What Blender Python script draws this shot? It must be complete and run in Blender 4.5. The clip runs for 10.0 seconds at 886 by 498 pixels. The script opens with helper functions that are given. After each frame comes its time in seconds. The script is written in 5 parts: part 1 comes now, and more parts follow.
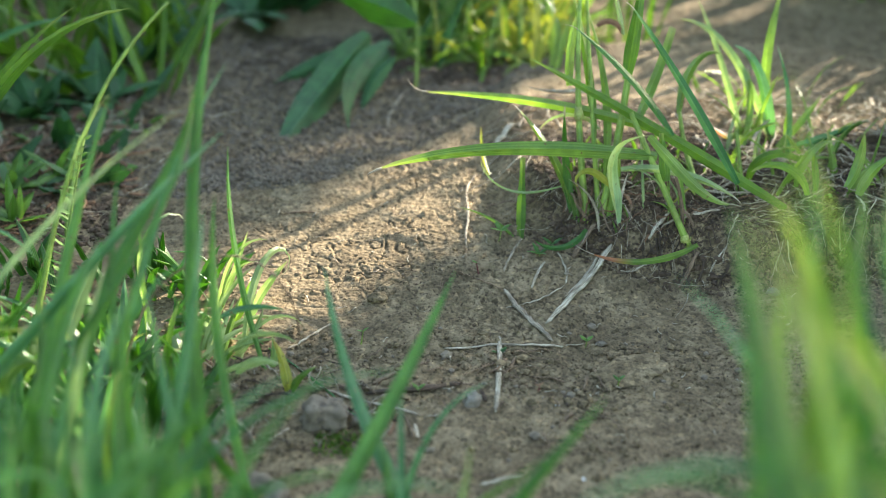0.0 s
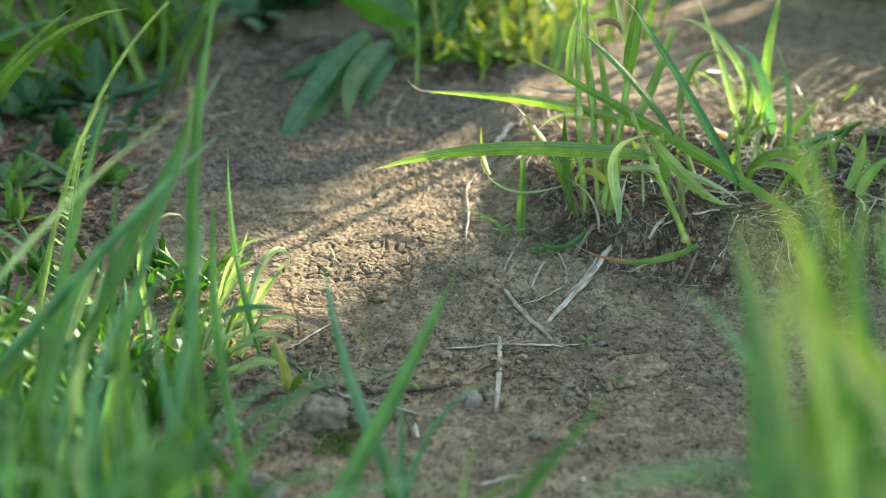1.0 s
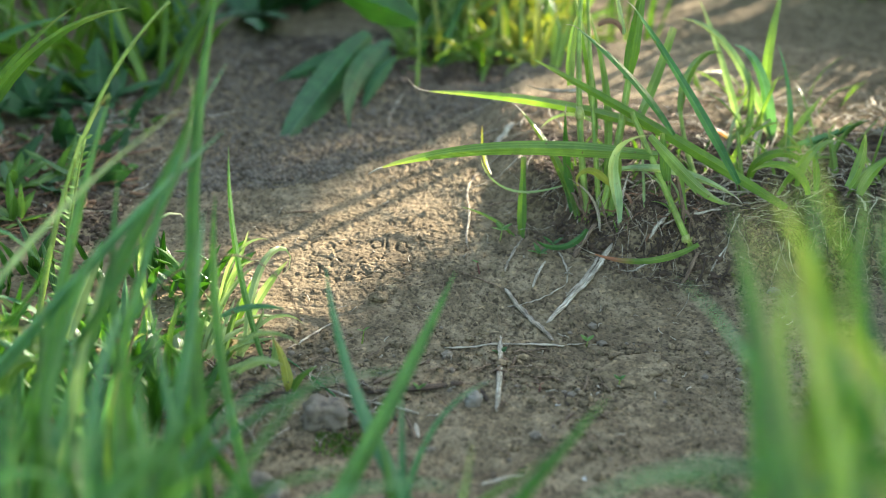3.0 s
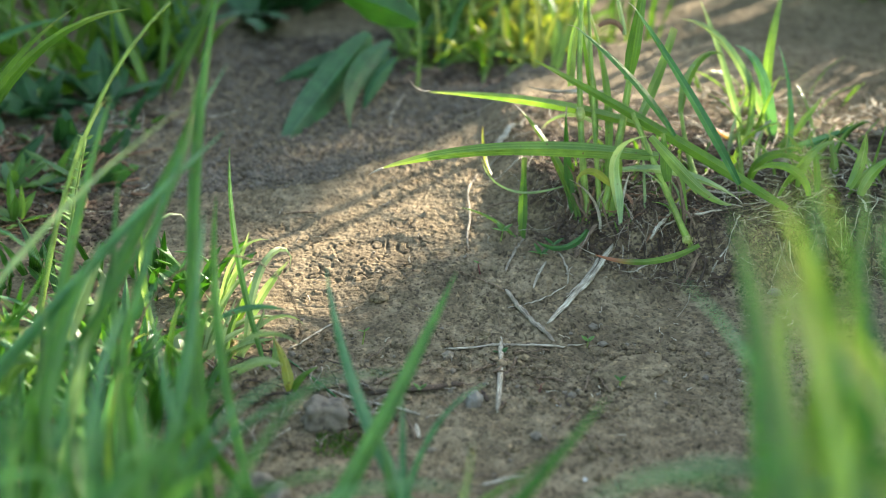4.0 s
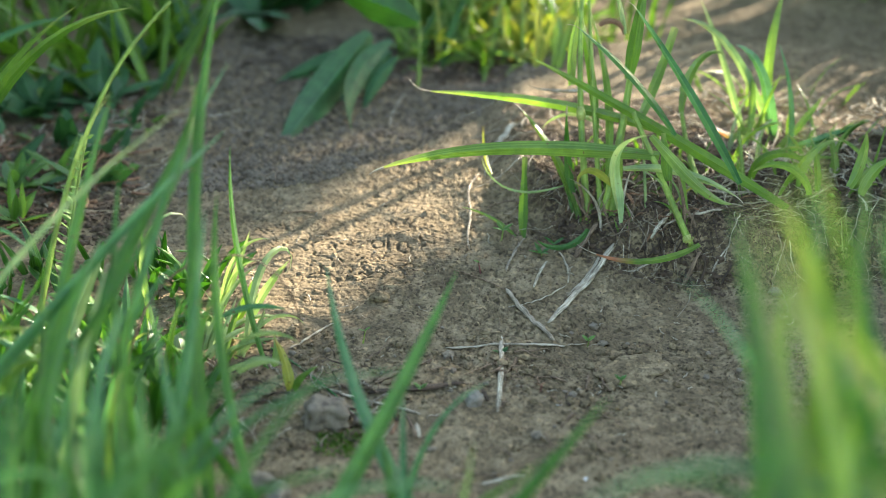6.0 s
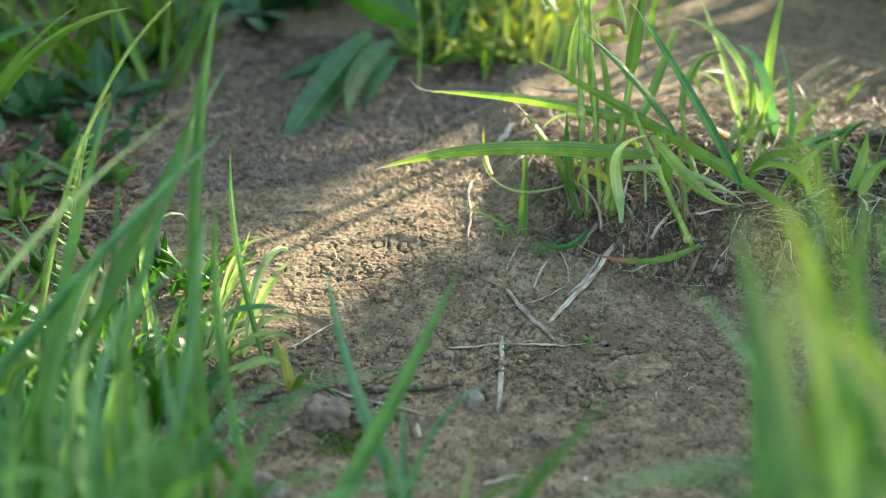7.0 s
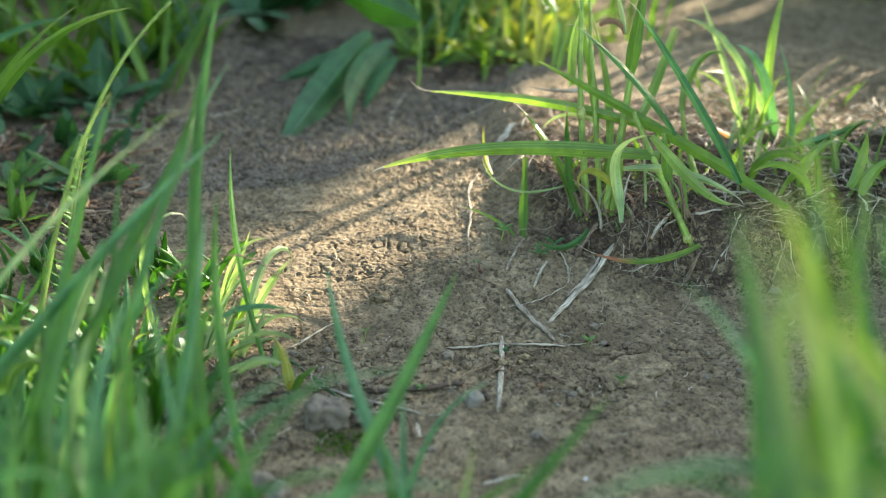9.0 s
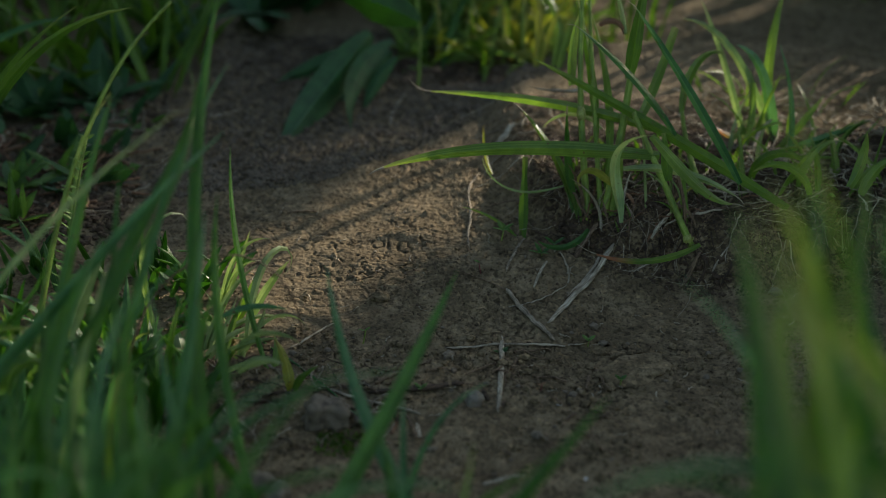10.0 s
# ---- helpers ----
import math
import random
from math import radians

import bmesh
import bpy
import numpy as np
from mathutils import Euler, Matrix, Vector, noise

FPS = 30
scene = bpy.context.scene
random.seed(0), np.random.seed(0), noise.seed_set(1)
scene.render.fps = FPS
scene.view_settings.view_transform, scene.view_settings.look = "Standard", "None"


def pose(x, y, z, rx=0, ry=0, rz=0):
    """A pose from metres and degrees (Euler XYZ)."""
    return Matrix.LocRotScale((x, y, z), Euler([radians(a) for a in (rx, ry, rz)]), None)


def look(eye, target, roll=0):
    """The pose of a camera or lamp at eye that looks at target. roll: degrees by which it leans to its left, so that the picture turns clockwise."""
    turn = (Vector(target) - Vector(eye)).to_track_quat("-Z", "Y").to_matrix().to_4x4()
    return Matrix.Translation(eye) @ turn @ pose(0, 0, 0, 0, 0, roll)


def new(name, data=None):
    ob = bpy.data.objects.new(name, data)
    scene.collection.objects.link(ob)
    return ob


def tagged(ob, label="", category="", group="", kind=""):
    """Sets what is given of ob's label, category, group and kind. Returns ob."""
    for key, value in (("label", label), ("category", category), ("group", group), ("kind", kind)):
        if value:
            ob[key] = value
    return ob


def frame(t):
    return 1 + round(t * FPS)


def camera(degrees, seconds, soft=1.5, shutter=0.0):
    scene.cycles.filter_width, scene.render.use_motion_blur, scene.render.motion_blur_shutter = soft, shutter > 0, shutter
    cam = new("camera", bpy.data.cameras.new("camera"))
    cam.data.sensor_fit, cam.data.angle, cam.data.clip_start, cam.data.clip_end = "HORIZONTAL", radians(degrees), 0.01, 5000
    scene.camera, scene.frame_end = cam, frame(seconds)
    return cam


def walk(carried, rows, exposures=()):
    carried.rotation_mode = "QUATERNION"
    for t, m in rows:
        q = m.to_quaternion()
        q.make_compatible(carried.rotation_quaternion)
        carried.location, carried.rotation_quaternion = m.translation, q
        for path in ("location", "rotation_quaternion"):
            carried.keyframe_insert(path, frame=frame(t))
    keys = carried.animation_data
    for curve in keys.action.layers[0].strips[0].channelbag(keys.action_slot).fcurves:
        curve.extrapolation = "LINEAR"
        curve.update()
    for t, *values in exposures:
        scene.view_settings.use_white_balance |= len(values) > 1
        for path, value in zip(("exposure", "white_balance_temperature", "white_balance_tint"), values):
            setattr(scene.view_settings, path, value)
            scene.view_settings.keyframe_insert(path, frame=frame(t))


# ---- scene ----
# A worn earth path between grass tufts, seen from a hand's height: about 0.4 m across.
EYE = Vector((0.0, 0.0, 0.28))
DOWN = 27.0          # the camera's tilt below the horizontal
BRIGHT = 3.10         # stops
PX = 0.02375         # degrees of turn per small step of the drift

cam = camera(36.0, 10.0, soft=0.8)
cam.data.dof.use_dof = True
cam.data.dof.focus_distance = 0.570
cam.data.dof.aperture_fstop = 7.0


def drift(right, down):
    """The still camera's pose with a slight sag of its head."""
    return pose(EYE.x, EYE.y, EYE.z, 90 - DOWN + down * PX, 0, right * PX)


walk(cam, [
    (0.0, drift(-1.2, 1.3)), (0.5, drift(-1.2, 1.1)), (1.0, drift(-1.0, 1.0)), (1.5, drift(-0.6, 0.4)),
    (2.0, drift(-0.1, 0.0)), (2.5, drift(0.0, 0.0)), (4.0, drift(1.8, 1.5)), (4.5, drift(2.0, 1.0)),
    (5.0, drift(2.1, 1.0)), (5.5, drift(2.4, 0.6)), (7.0, drift(3.3, 0.3)), (8.5, drift(3.3, 0.3)),
    (10.0, drift(3.3, 0.3))],
    exposures=[(t, BRIGHT + s, 7500, 2) for t, s in ((0.0, 0.0), (9.2, 0.0), (9.4, -0.5), (9.6, -1.07), (9.8, -1.62), (10.0, -2.17))])

# ---- light ----
SUN_AZ, SUN_EL = 46.0, 20.0      # degrees, counter-clockwise from +x, and above the horizon
world = bpy.data.worlds.new("sky")
scene.world = world
world.use_nodes = True
wn = world.node_tree.nodes
sky = wn.new("ShaderNodeTexSky")
sky.sky_type = "NISHITA"
sky.sun_disc = False
sky.sun_elevation = radians(SUN_EL)
sky.sun_rotation = radians(90 - SUN_AZ)
wn["Background"].inputs["Strength"].default_value = 0.109
world.node_tree.links.new(sky.outputs["Color"], wn["Background"].inputs["Color"])

sun = new("sun", bpy.data.lights.new("sun", "SUN"))
sun.data.energy = 2.95
sun.data.angle = radians(0.5)
sun.data.color = (1.0, 0.92, 0.85)
to_sun = Vector((math.cos(radians(SUN_AZ)) * math.cos(radians(SUN_EL)),
                 math.sin(radians(SUN_AZ)) * math.cos(radians(SUN_EL)), math.sin(radians(SUN_EL))))
sun.matrix_world = look(to_sun * 5, (0, 0, 0))


# ---- materials ----
def material(name):
    m = bpy.data.materials.new(name)
    m.use_nodes = True
    return m, m.node_tree.nodes, m.node_tree.links, m.node_tree.nodes["Principled BSDF"]


def ramp(nodes, stops):
    r = nodes.new("ShaderNodeValToRGB")
    el = r.color_ramp.elements
    while len(el) < len(stops):
        el.new(0.5)
    for e, (p, c) in zip(el, stops):
        e.position, e.color = p, (*c, 1)
    return r


def tex(nodes, links, scale, detail=4, rough=0.6, kind="noise", coord=None):
    t = nodes.new("ShaderNodeTexNoise" if kind == "noise" else "ShaderNodeTexVoronoi")
    t.inputs["Scale"].default_value = scale
    t.inputs["Detail"].default_value = detail
    t.inputs["Roughness"].default_value = rough
    if coord is not None:
        links.new(coord, t.inputs["Vector"])
    return t


def mix(nodes, links, fac, a, b, blend="MIX"):
    m = nodes.new("ShaderNodeMix")
    m.data_type, m.blend_type = "RGBA", blend
    for sock, v in ((m.inputs[0], fac), (m.inputs[6], a), (m.inputs[7], b)):
        if isinstance(v, (int, float)):
            sock.default_value = v
        elif isinstance(v, tuple):
            sock.default_value = (*v, 1)
        else:
            links.new(v, sock)
    return m.outputs[2]


def soil_material():
    m, n, l, p = material("dry_loam")
    co = n.new("ShaderNodeTexCoord").outputs["Object"]
    big = tex(n, l, 16, 5, 0.6, coord=co)
    mid = tex(n, l, 110, 4, 0.55, coord=co)
    warp0 = mix(n, l, 0.0022, co, tex(n, l, 420, 2, 0.6, coord=co).outputs["Color"], "ADD")
    fine = n.new("ShaderNodeTexVoronoi")
    fine.inputs["Scale"].default_value = 560
    l.new(warp0, fine.inputs["Vector"])
    grains = n.new("ShaderNodeSeparateColor")
    l.new(fine.outputs["Color"], grains.inputs[0])
    base = ramp(n, [(0.40, (0.160, 0.117, 0.070)), (0.5, (0.198, 0.146, 0.088)), (0.62, (0.250, 0.187, 0.117))])
    l.new(mid.outputs["Fac"], base.inputs["Fac"])
    broad = ramp(n, [(0.40, (0.82, 0.80, 0.78)), (0.60, (1.06, 1.05, 1.03))])
    l.new(big.outputs["Fac"], broad.inputs["Fac"])
    c = mix(n, l, 1.0, base.outputs["Color"], broad.outputs["Color"], "MULTIPLY")
    # Random grain and speck tones; the darkest also paint tiny shaded pits.
    grain = ramp(n, [(0.0, (0.20, 0.19, 0.17)), (0.22, (0.88, 0.88, 0.87)), (0.9, (1.12, 1.11, 1.1)), (1.0, (1.7, 1.62, 1.5))])
    l.new(grains.outputs[0], grain.inputs["Fac"])
    c = mix(n, l, 0.7, c, grain.outputs["Color"], "MULTIPLY")
    speck = tex(n, l, 620, 5, 0.7, coord=co)
    sp = ramp(n, [(0.36, (0.36, 0.34, 0.32)), (0.45, (0.86, 0.85, 0.84)), (0.52, (1.04, 1.04, 1.03)), (0.62, (1.12, 1.11, 1.1)), (0.70, (1.5, 1.46, 1.4))])
    l.new(speck.outputs["Fac"], sp.inputs["Fac"])
    c = mix(n, l, 0.9, c, sp.outputs["Color"], "MULTIPLY")
    warp = mix(n, l, 0.006, co, mid.outputs["Color"], "ADD")
    warp = mix(n, l, 0.004, warp, tex(n, l, 330, 2, 0.6, coord=co).outputs["Color"], "ADD")
    vor = n.new("ShaderNodeTexVoronoi")
    vor.feature = "DISTANCE_TO_EDGE"
    vor.inputs["Scale"].default_value = 230
    l.new(warp, vor.inputs["Vector"])
    edge = ramp(n, [(0.0, (0, 0, 0)), (0.06, (1, 1, 1))])
    l.new(vor.outputs["Distance"], edge.inputs["Fac"])
    patchy = ramp(n, [(0.52, (0, 0, 0)), (0.62, (1, 1, 1))])
    l.new(big.outputs["Fac"], patchy.inputs["Fac"])
    # Cracks are coloured darker too, putting crevice shade into the soil colour.
    dark = mix(n, l, edge.outputs["Color"], (0.62, 0.60, 0.58), (1.0, 1.0, 1.0))
    dark = mix(n, l, patchy.outputs["Color"], (1.0, 1.0, 1.0), dark)
    c = mix(n, l, 1.0, c, dark, "MULTIPLY")
    l.new(c, p.inputs["Base Color"])
    p.inputs["Roughness"].default_value = 0.92
    p.inputs["Specular IOR Level"].default_value = 0.25
    add = n.new("ShaderNodeMath")
    add.operation = "MULTIPLY_ADD"
    add.inputs[1].default_value = -0.14
    l.new(fine.outputs["Distance"], add.inputs[0])
    add2 = n.new("ShaderNodeMath")
    add2.operation = "MULTIPLY_ADD"
    add2.inputs[1].default_value = 0.06
    l.new(edge.outputs["Color"], add2.inputs[0])
    l.new(mid.outputs["Fac"], add2.inputs[2])
    l.new(add2.outputs[0], add.inputs[2])
    b = n.new("ShaderNodeBump")
    b.inputs["Strength"].default_value = 0.8
    b.inputs["Distance"].default_value = 0.0022
    l.new(add.outputs[0], b.inputs["Height"])
    l.new(b.outputs["Normal"], p.inputs["Normal"])
    return m


def leaf_material(name, low, high, tip=None, glow=0.40, rough=0.40, veins=34.0, tip_from=0.8):
    """A thin green leaf: ribbed along its length, spotted, letting light through."""
    m, n, l, p = material(name)
    uv = n.new("ShaderNodeUVMap")
    uv.uv_map = "leaf"
    sep = n.new("ShaderNodeSeparateXYZ")
    l.new(uv.outputs["UV"], sep.inputs[0])
    co = n.new("ShaderNodeTexCoord").outputs["Object"]
    info = n.new("ShaderNodeObjectInfo").outputs["Random"]
    geo = n.new("ShaderNodeNewGeometry").outputs["Random Per Island"]
    rnd = n.new("ShaderNodeMath")
    rnd.operation = "ADD"
    l.new(info, rnd.inputs[0])
    l.new(geo, rnd.inputs[1])
    fr = n.new("ShaderNodeMath")
    fr.operation = "FRACT"
    l.new(rnd.outputs[0], fr.inputs[0])
    c = mix(n, l, fr.outputs[0], low, high)
    blotch = tex(n, l, 70, 4, 0.6, coord=co)
    shade = ramp(n, [(0.4, (0.66, 0.70, 0.64)), (0.62, (1.2, 1.15, 1.1))])
    l.new(blotch.outputs["Fac"], shade.inputs["Fac"])
    c = mix(n, l, 0.8, c, shade.outputs["Color"], "MULTIPLY")
    wave = n.new("ShaderNodeMath")
    wave.operation = "SINE"
    mul = n.new("ShaderNodeMath")
    mul.operation = "MULTIPLY"
    mul.inputs[1].default_value = veins
    l.new(sep.outputs["X"], mul.inputs[0])
    l.new(mul.outputs[0], wave.inputs[0])
    vr = ramp(n, [(0.0, (0.88, 0.90, 0.88)), (1.0, (1.07, 1.06, 1.05))])
    half = n.new("ShaderNodeMath")
    half.operation = "MULTIPLY_ADD"
    half.inputs[1].default_value = half.inputs[2].default_value = 0.5
    l.new(wave.outputs[0], half.inputs[0])
    l.new(half.outputs[0], vr.inputs["Fac"])
    c = mix(n, l, 0.7, c, vr.outputs["Color"], "MULTIPLY")
    # pale streaks and a light rib along the length
    mp = n.new("ShaderNodeMapping")
    mp.inputs["Scale"].default_value = (7, 1.3, 1)
    shift = n.new("ShaderNodeCombineXYZ")
    l.new(fr.outputs[0], shift.inputs[0])
    l.new(info, shift.inputs[1])
    off = n.new("ShaderNodeVectorMath")
    off.operation = "MULTIPLY_ADD"
    off.inputs[1].default_value = (9, 9, 9)
    l.new(shift.outputs[0], off.inputs[0])
    l.new(uv.outputs["UV"], off.inputs[2])
    l.new(off.outputs[0], mp.inputs["Vector"])
    streak = tex(n, l, 1.6, 4, 0.65, coord=mp.outputs[0])
    sk = ramp(n, [(0.38, (0.70, 0.76, 0.72)), (0.52, (1.0, 1.0, 1.0)), (0.68, (1.45, 1.32, 1.55))])
    l.new(streak.outputs["Fac"], sk.inputs["Fac"])
    c = mix(n, l, 0.5, c, sk.outputs["Color"], "MULTIPLY")
    rib = ramp(n, [(0.455, (1, 1, 1)), (0.49, (1.4, 1.3, 1.5)), (0.51, (1.4, 1.3, 1.5)), (0.545, (1, 1, 1))])
    l.new(sep.outputs["X"], rib.inputs["Fac"])
    c = mix(n, l, 1.0, c, rib.outputs["Color"], "MULTIPLY")
    spot = tex(n, l, 420, 2, 0.5, coord=co)
    sr = ramp(n, [(0.70, (0, 0, 0)), (0.73, (1, 1, 1))])
    l.new(spot.outputs["Fac"], sr.inputs["Fac"])
    c = mix(n, l, sr.outputs["Color"], c, (0.13, 0.10, 0.04))
    if tip:
        tr = ramp(n, [(tip_from, (0, 0, 0)), (min(1.0, tip_from + 0.2), (1, 1, 1))])
        l.new(sep.outputs["Y"], tr.inputs["Fac"])
        c = mix(n, l, tr.outputs["Color"], c, tip)
    l.new(c, p.inputs["Base Color"])
    p.inputs["Roughness"].default_value = rough
    p.inputs["Specular IOR Level"].default_value = 0.45
    b = n.new("ShaderNodeBump")
    b.inputs["Strength"].default_value = 0.35
    b.inputs["Distance"].default_value = 0.0005
    l.new(half.outputs[0], b.inputs["Height"])
    l.new(b.outputs["Normal"], p.inputs["Normal"])
    tl = n.new("ShaderNodeBsdfTranslucent")
    warm = mix(n, l, 1.0, c, (1.35, 1.5, 0.75), "MULTIPLY")
    l.new(warm, tl.inputs["Color"])
    ms = n.new("ShaderNodeMixShader")
    ms.inputs[0].default_value = glow
    l.new(p.outputs[0], ms.inputs[1])
    l.new(tl.outputs[0], ms.inputs[2])
    l.new(ms.outputs[0], n["Material Output"].inputs["Surface"])
    return m


def fibre_material(name, low, high, rough=0.75):
    """Dry stalks and twigs, streaked along the grain."""
    m, n, l, p = material(name)
    uv = n.new("ShaderNodeUVMap")
    uv.uv_map = "leaf"
    mp = n.new("ShaderNodeMapping")
    mp.inputs["Scale"].default_value = (18, 5, 1)
    l.new(uv.outputs["UV"], mp.inputs["Vector"])
    st = tex(n, l, 1.5, 4, 0.65, coord=mp.outputs[0])
    co = n.new("ShaderNodeTexCoord").outputs["Object"]
    bl = tex(n, l, 130, 3, 0.6, coord=co)
    r = ramp(n, [(0.42, low), (0.58, high)])
    l.new(st.outputs["Fac"], r.inputs["Fac"])
    s = ramp(n, [(0.4, (0.6, 0.57, 0.54)), (0.58, (1.1, 1.1, 1.1))])
    l.new(bl.outputs["Fac"], s.inputs["Fac"])
    c = mix(n, l, 0.8, r.outputs["Color"], s.outputs["Color"], "MULTIPLY")
    l.new(c, p.inputs["Base Color"])
    p.inputs["Roughness"].default_value = rough
    b = n.new("ShaderNodeBump")
    b.inputs["Strength"].default_value = 0.6
    b.inputs["Distance"].default_value = 0.0006
    l.new(st.outputs["Fac"], b.inputs["Height"])
    l.new(b.outputs["Normal"], p.inputs["Normal"])
    return m


def stone_material(name, low, high, rough=0.8):
    m, n, l, p = material(name)
    co = n.new("ShaderNodeTexCoord").outputs["Object"]
    a = tex(n, l, 260, 6, 0.7, coord=co)
    d = tex(n, l, 150, 4, 0.6, coord=co)
    r = ramp(n, [(0.40, low), (0.60, high)])
    l.new(a.outputs["Fac"], r.inputs["Fac"])
    dirt = ramp(n, [(0.40, (0, 0, 0)), (0.58, (1, 1, 1))])
    l.new(d.outputs["Fac"], dirt.inputs["Fac"])
    c = mix(n, l, dirt.outputs["Color"], r.outputs["Color"], (0.17, 0.13, 0.095))
    l.new(c, p.inputs["Base Color"])
    p.inputs["Roughness"].default_value = rough
    b = n.new("ShaderNodeBump")
    b.inputs["Strength"].default_value = 0.7
    b.inputs["Distance"].default_value = 0.001
    l.new(a.outputs["Fac"], b.inputs["Height"])
    l.new(b.outputs["Normal"], p.inputs["Normal"])
    return m


SOIL = soil_material()
FRESH = leaf_material("fresh_grass", (0.052, 0.130, 0.012), (0.140, 0.255, 0.028), (0.20, 0.25, 0.07))
DEEP = leaf_material("deep_green_grass", (0.018, 0.080, 0.008), (0.060, 0.175, 0.018), glow=0.28, rough=0.32)
LUSH = leaf_material("lush_grass", (0.036, 0.118, 0.020), (0.105, 0.245, 0.050), glow=0.33)
BLUE = leaf_material("bluish_grass", (0.032, 0.118, 0.040), (0.100, 0.240, 0.100), (0.17, 0.28, 0.15), rough=0.26, glow=0.28)
# Lighter copy of the leaf green, also standing in for sunlight on tufts.
LIGHT = leaf_material("brightened_grass", (0.122, 0.222, 0.038), (0.190, 0.300, 0.062), (0.28, 0.30, 0.12), rough=0.30)
PALE = leaf_material("pale_grass", (0.20, 0.30, 0.13), (0.30, 0.38, 0.19), (0.34, 0.33, 0.2), rough=0.34)
YELLOW = leaf_material("yellowing_grass", (0.24, 0.27, 0.04), (0.34, 0.33, 0.07), (0.36, 0.24, 0.08))
RED_TIP = leaf_material("red_tipped_grass", (0.10, 0.19, 0.025), (0.13, 0.21, 0.03), (0.34, 0.13, 0.07), tip_from=0.6)
BROAD = leaf_material("plantain_green", (0.030, 0.105, 0.034), (0.048, 0.135, 0.045), rough=0.5, glow=0.3, veins=44.0)
WEED = leaf_material("small_weed_green", (0.08, 0.19, 0.035), (0.16, 0.28, 0.07), rough=0.5, veins=12.0)
STRAW = fibre_material("bleached_straw", (0.22, 0.165, 0.11), (0.60, 0.52, 0.40))
BROWN = fibre_material("brown_dead_stalk", (0.10, 0.060, 0.036), (0.27, 0.175, 0.105))
GREY = fibre_material("weathered_grey_twig", (0.12, 0.088, 0.06), (0.48, 0.39, 0.285))
RUST = fibre_material("rust_dead_leaf", (0.13, 0.058, 0.030), (0.28, 0.145, 0.075))
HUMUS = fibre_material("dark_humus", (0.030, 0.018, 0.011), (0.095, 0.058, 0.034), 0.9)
# Dark loam colour that puts shade onto the far soil.
SHADE_LOAM = stone_material("shade_loam", (0.048, 0.033, 0.020), (0.115, 0.081, 0.051), 0.9)
BARK = fibre_material("brown_bark", (0.06, 0.045, 0.035), (0.16, 0.13, 0.10), 0.9)
RED = fibre_material("red_stalk", (0.12, 0.02, 0.025), (0.22, 0.04, 0.04), 0.5)
YELLOW_CULM = fibre_material("yellowish_culm", (0.24, 0.28, 0.05), (0.36, 0.38, 0.12), 0.45)
CULM = fibre_material("green_culm", (0.14, 0.25, 0.028), (0.27, 0.35, 0.06), 0.45)
ROCK = stone_material("grey_brown_stone", (0.075, 0.055, 0.038), (0.27, 0.205, 0.14))
SLATE = stone_material("blue_grey_pebble", (0.15, 0.130, 0.102), (0.31, 0.275, 0.22), 0.6)
CHALK = stone_material("white_chip", (0.60, 0.59, 0.56), (0.82, 0.81, 0.78), 0.6)


# ---- the lie of the ground ----
def bump(v, a, b):
    t = np.clip((v - a) / (b - a), 0, 1)
    return t * t * (3 - 2 * t)


def lie(x, y):
    """The broad height of the ground: a flat trodden path, a grassy shoulder beside it."""
    x, y = np.asarray(x, float), np.asarray(y, float)
    r = np.hypot((x - 0.155) / 1.05, y - 0.665)
    gentle = bump(0.048 - x, 0.0, 0.034)
    shoulder = 0.019 * (1 - gentle) * (1 - bump(r, 0.124, 0.154)) + 0.012 * gentle * (1 - bump(r, 0.09, 0.18))
    hollow = -0.007 * np.exp(-((x - 0.07) ** 2 + (y - 0.47) ** 2) / 0.006)
    crown = 0.008 * np.exp(-((x + 0.03) ** 2 / 0.008 + (y - 0.58) ** 2 / 0.010))
    left = 0.010 * bump(-x, 0.10, 0.20) * (1 - bump(y, 0.50, 0.62))
    return shoulder + hollow + crown + left


def height(x, y):
    return float(lie(x, y))


class Lattice:
    """Smooth noise on a plane, from a seeded lattice of slopes."""

    def __init__(self, seed, size=256):
        r = np.random.RandomState(seed)
        a = r.rand(size, size) * 2 * np.pi
        self.g, self.n = np.stack([np.cos(a), np.sin(a)], -1), size

    def at(self, x, y):
        i, j = np.floor(x).astype(int), np.floor(y).astype(int)
        fx, fy = x - i, y - j
        u, v = fx * fx * fx * (fx * (fx * 6 - 15) + 10), fy * fy * fy * (fy * (fy * 6 - 15) + 10)

        def corner(di, dj):
            g = self.g[(i + di) % self.n, (j + dj) % self.n]
            return g[..., 0] * (fx - di) + g[..., 1] * (fy - dj)
        return (corner(0, 0) * (1 - u) + corner(1, 0) * u) * (1 - v) + (corner(0, 1) * (1 - u) + corner(1, 1) * u) * v


def spread(a, fine_a, fine_b, b, fine, coarse, far):
    """Lines close together in the middle, wider apart to a and b, ever wider out to far on both sides."""
    out, d, side = 0.0, coarse, []
    while out < far:
        d *= 1.18
        out += d
        side.append(out)
    side = np.array(side)
    return np.concatenate([(a - side)[::-1], np.arange(a, fine_a, coarse), np.arange(fine_a, fine_b, fine), np.arange(fine_b, b, coarse), b + side])


GRID = []


def surface(x, y):
    """The true height of the soil, lumps and all."""
    gx, gy, Z = GRID
    return float(Z[min(np.searchsorted(gy, y), len(gy) - 1), min(np.searchsorted(gx, x), len(gx) - 1)])


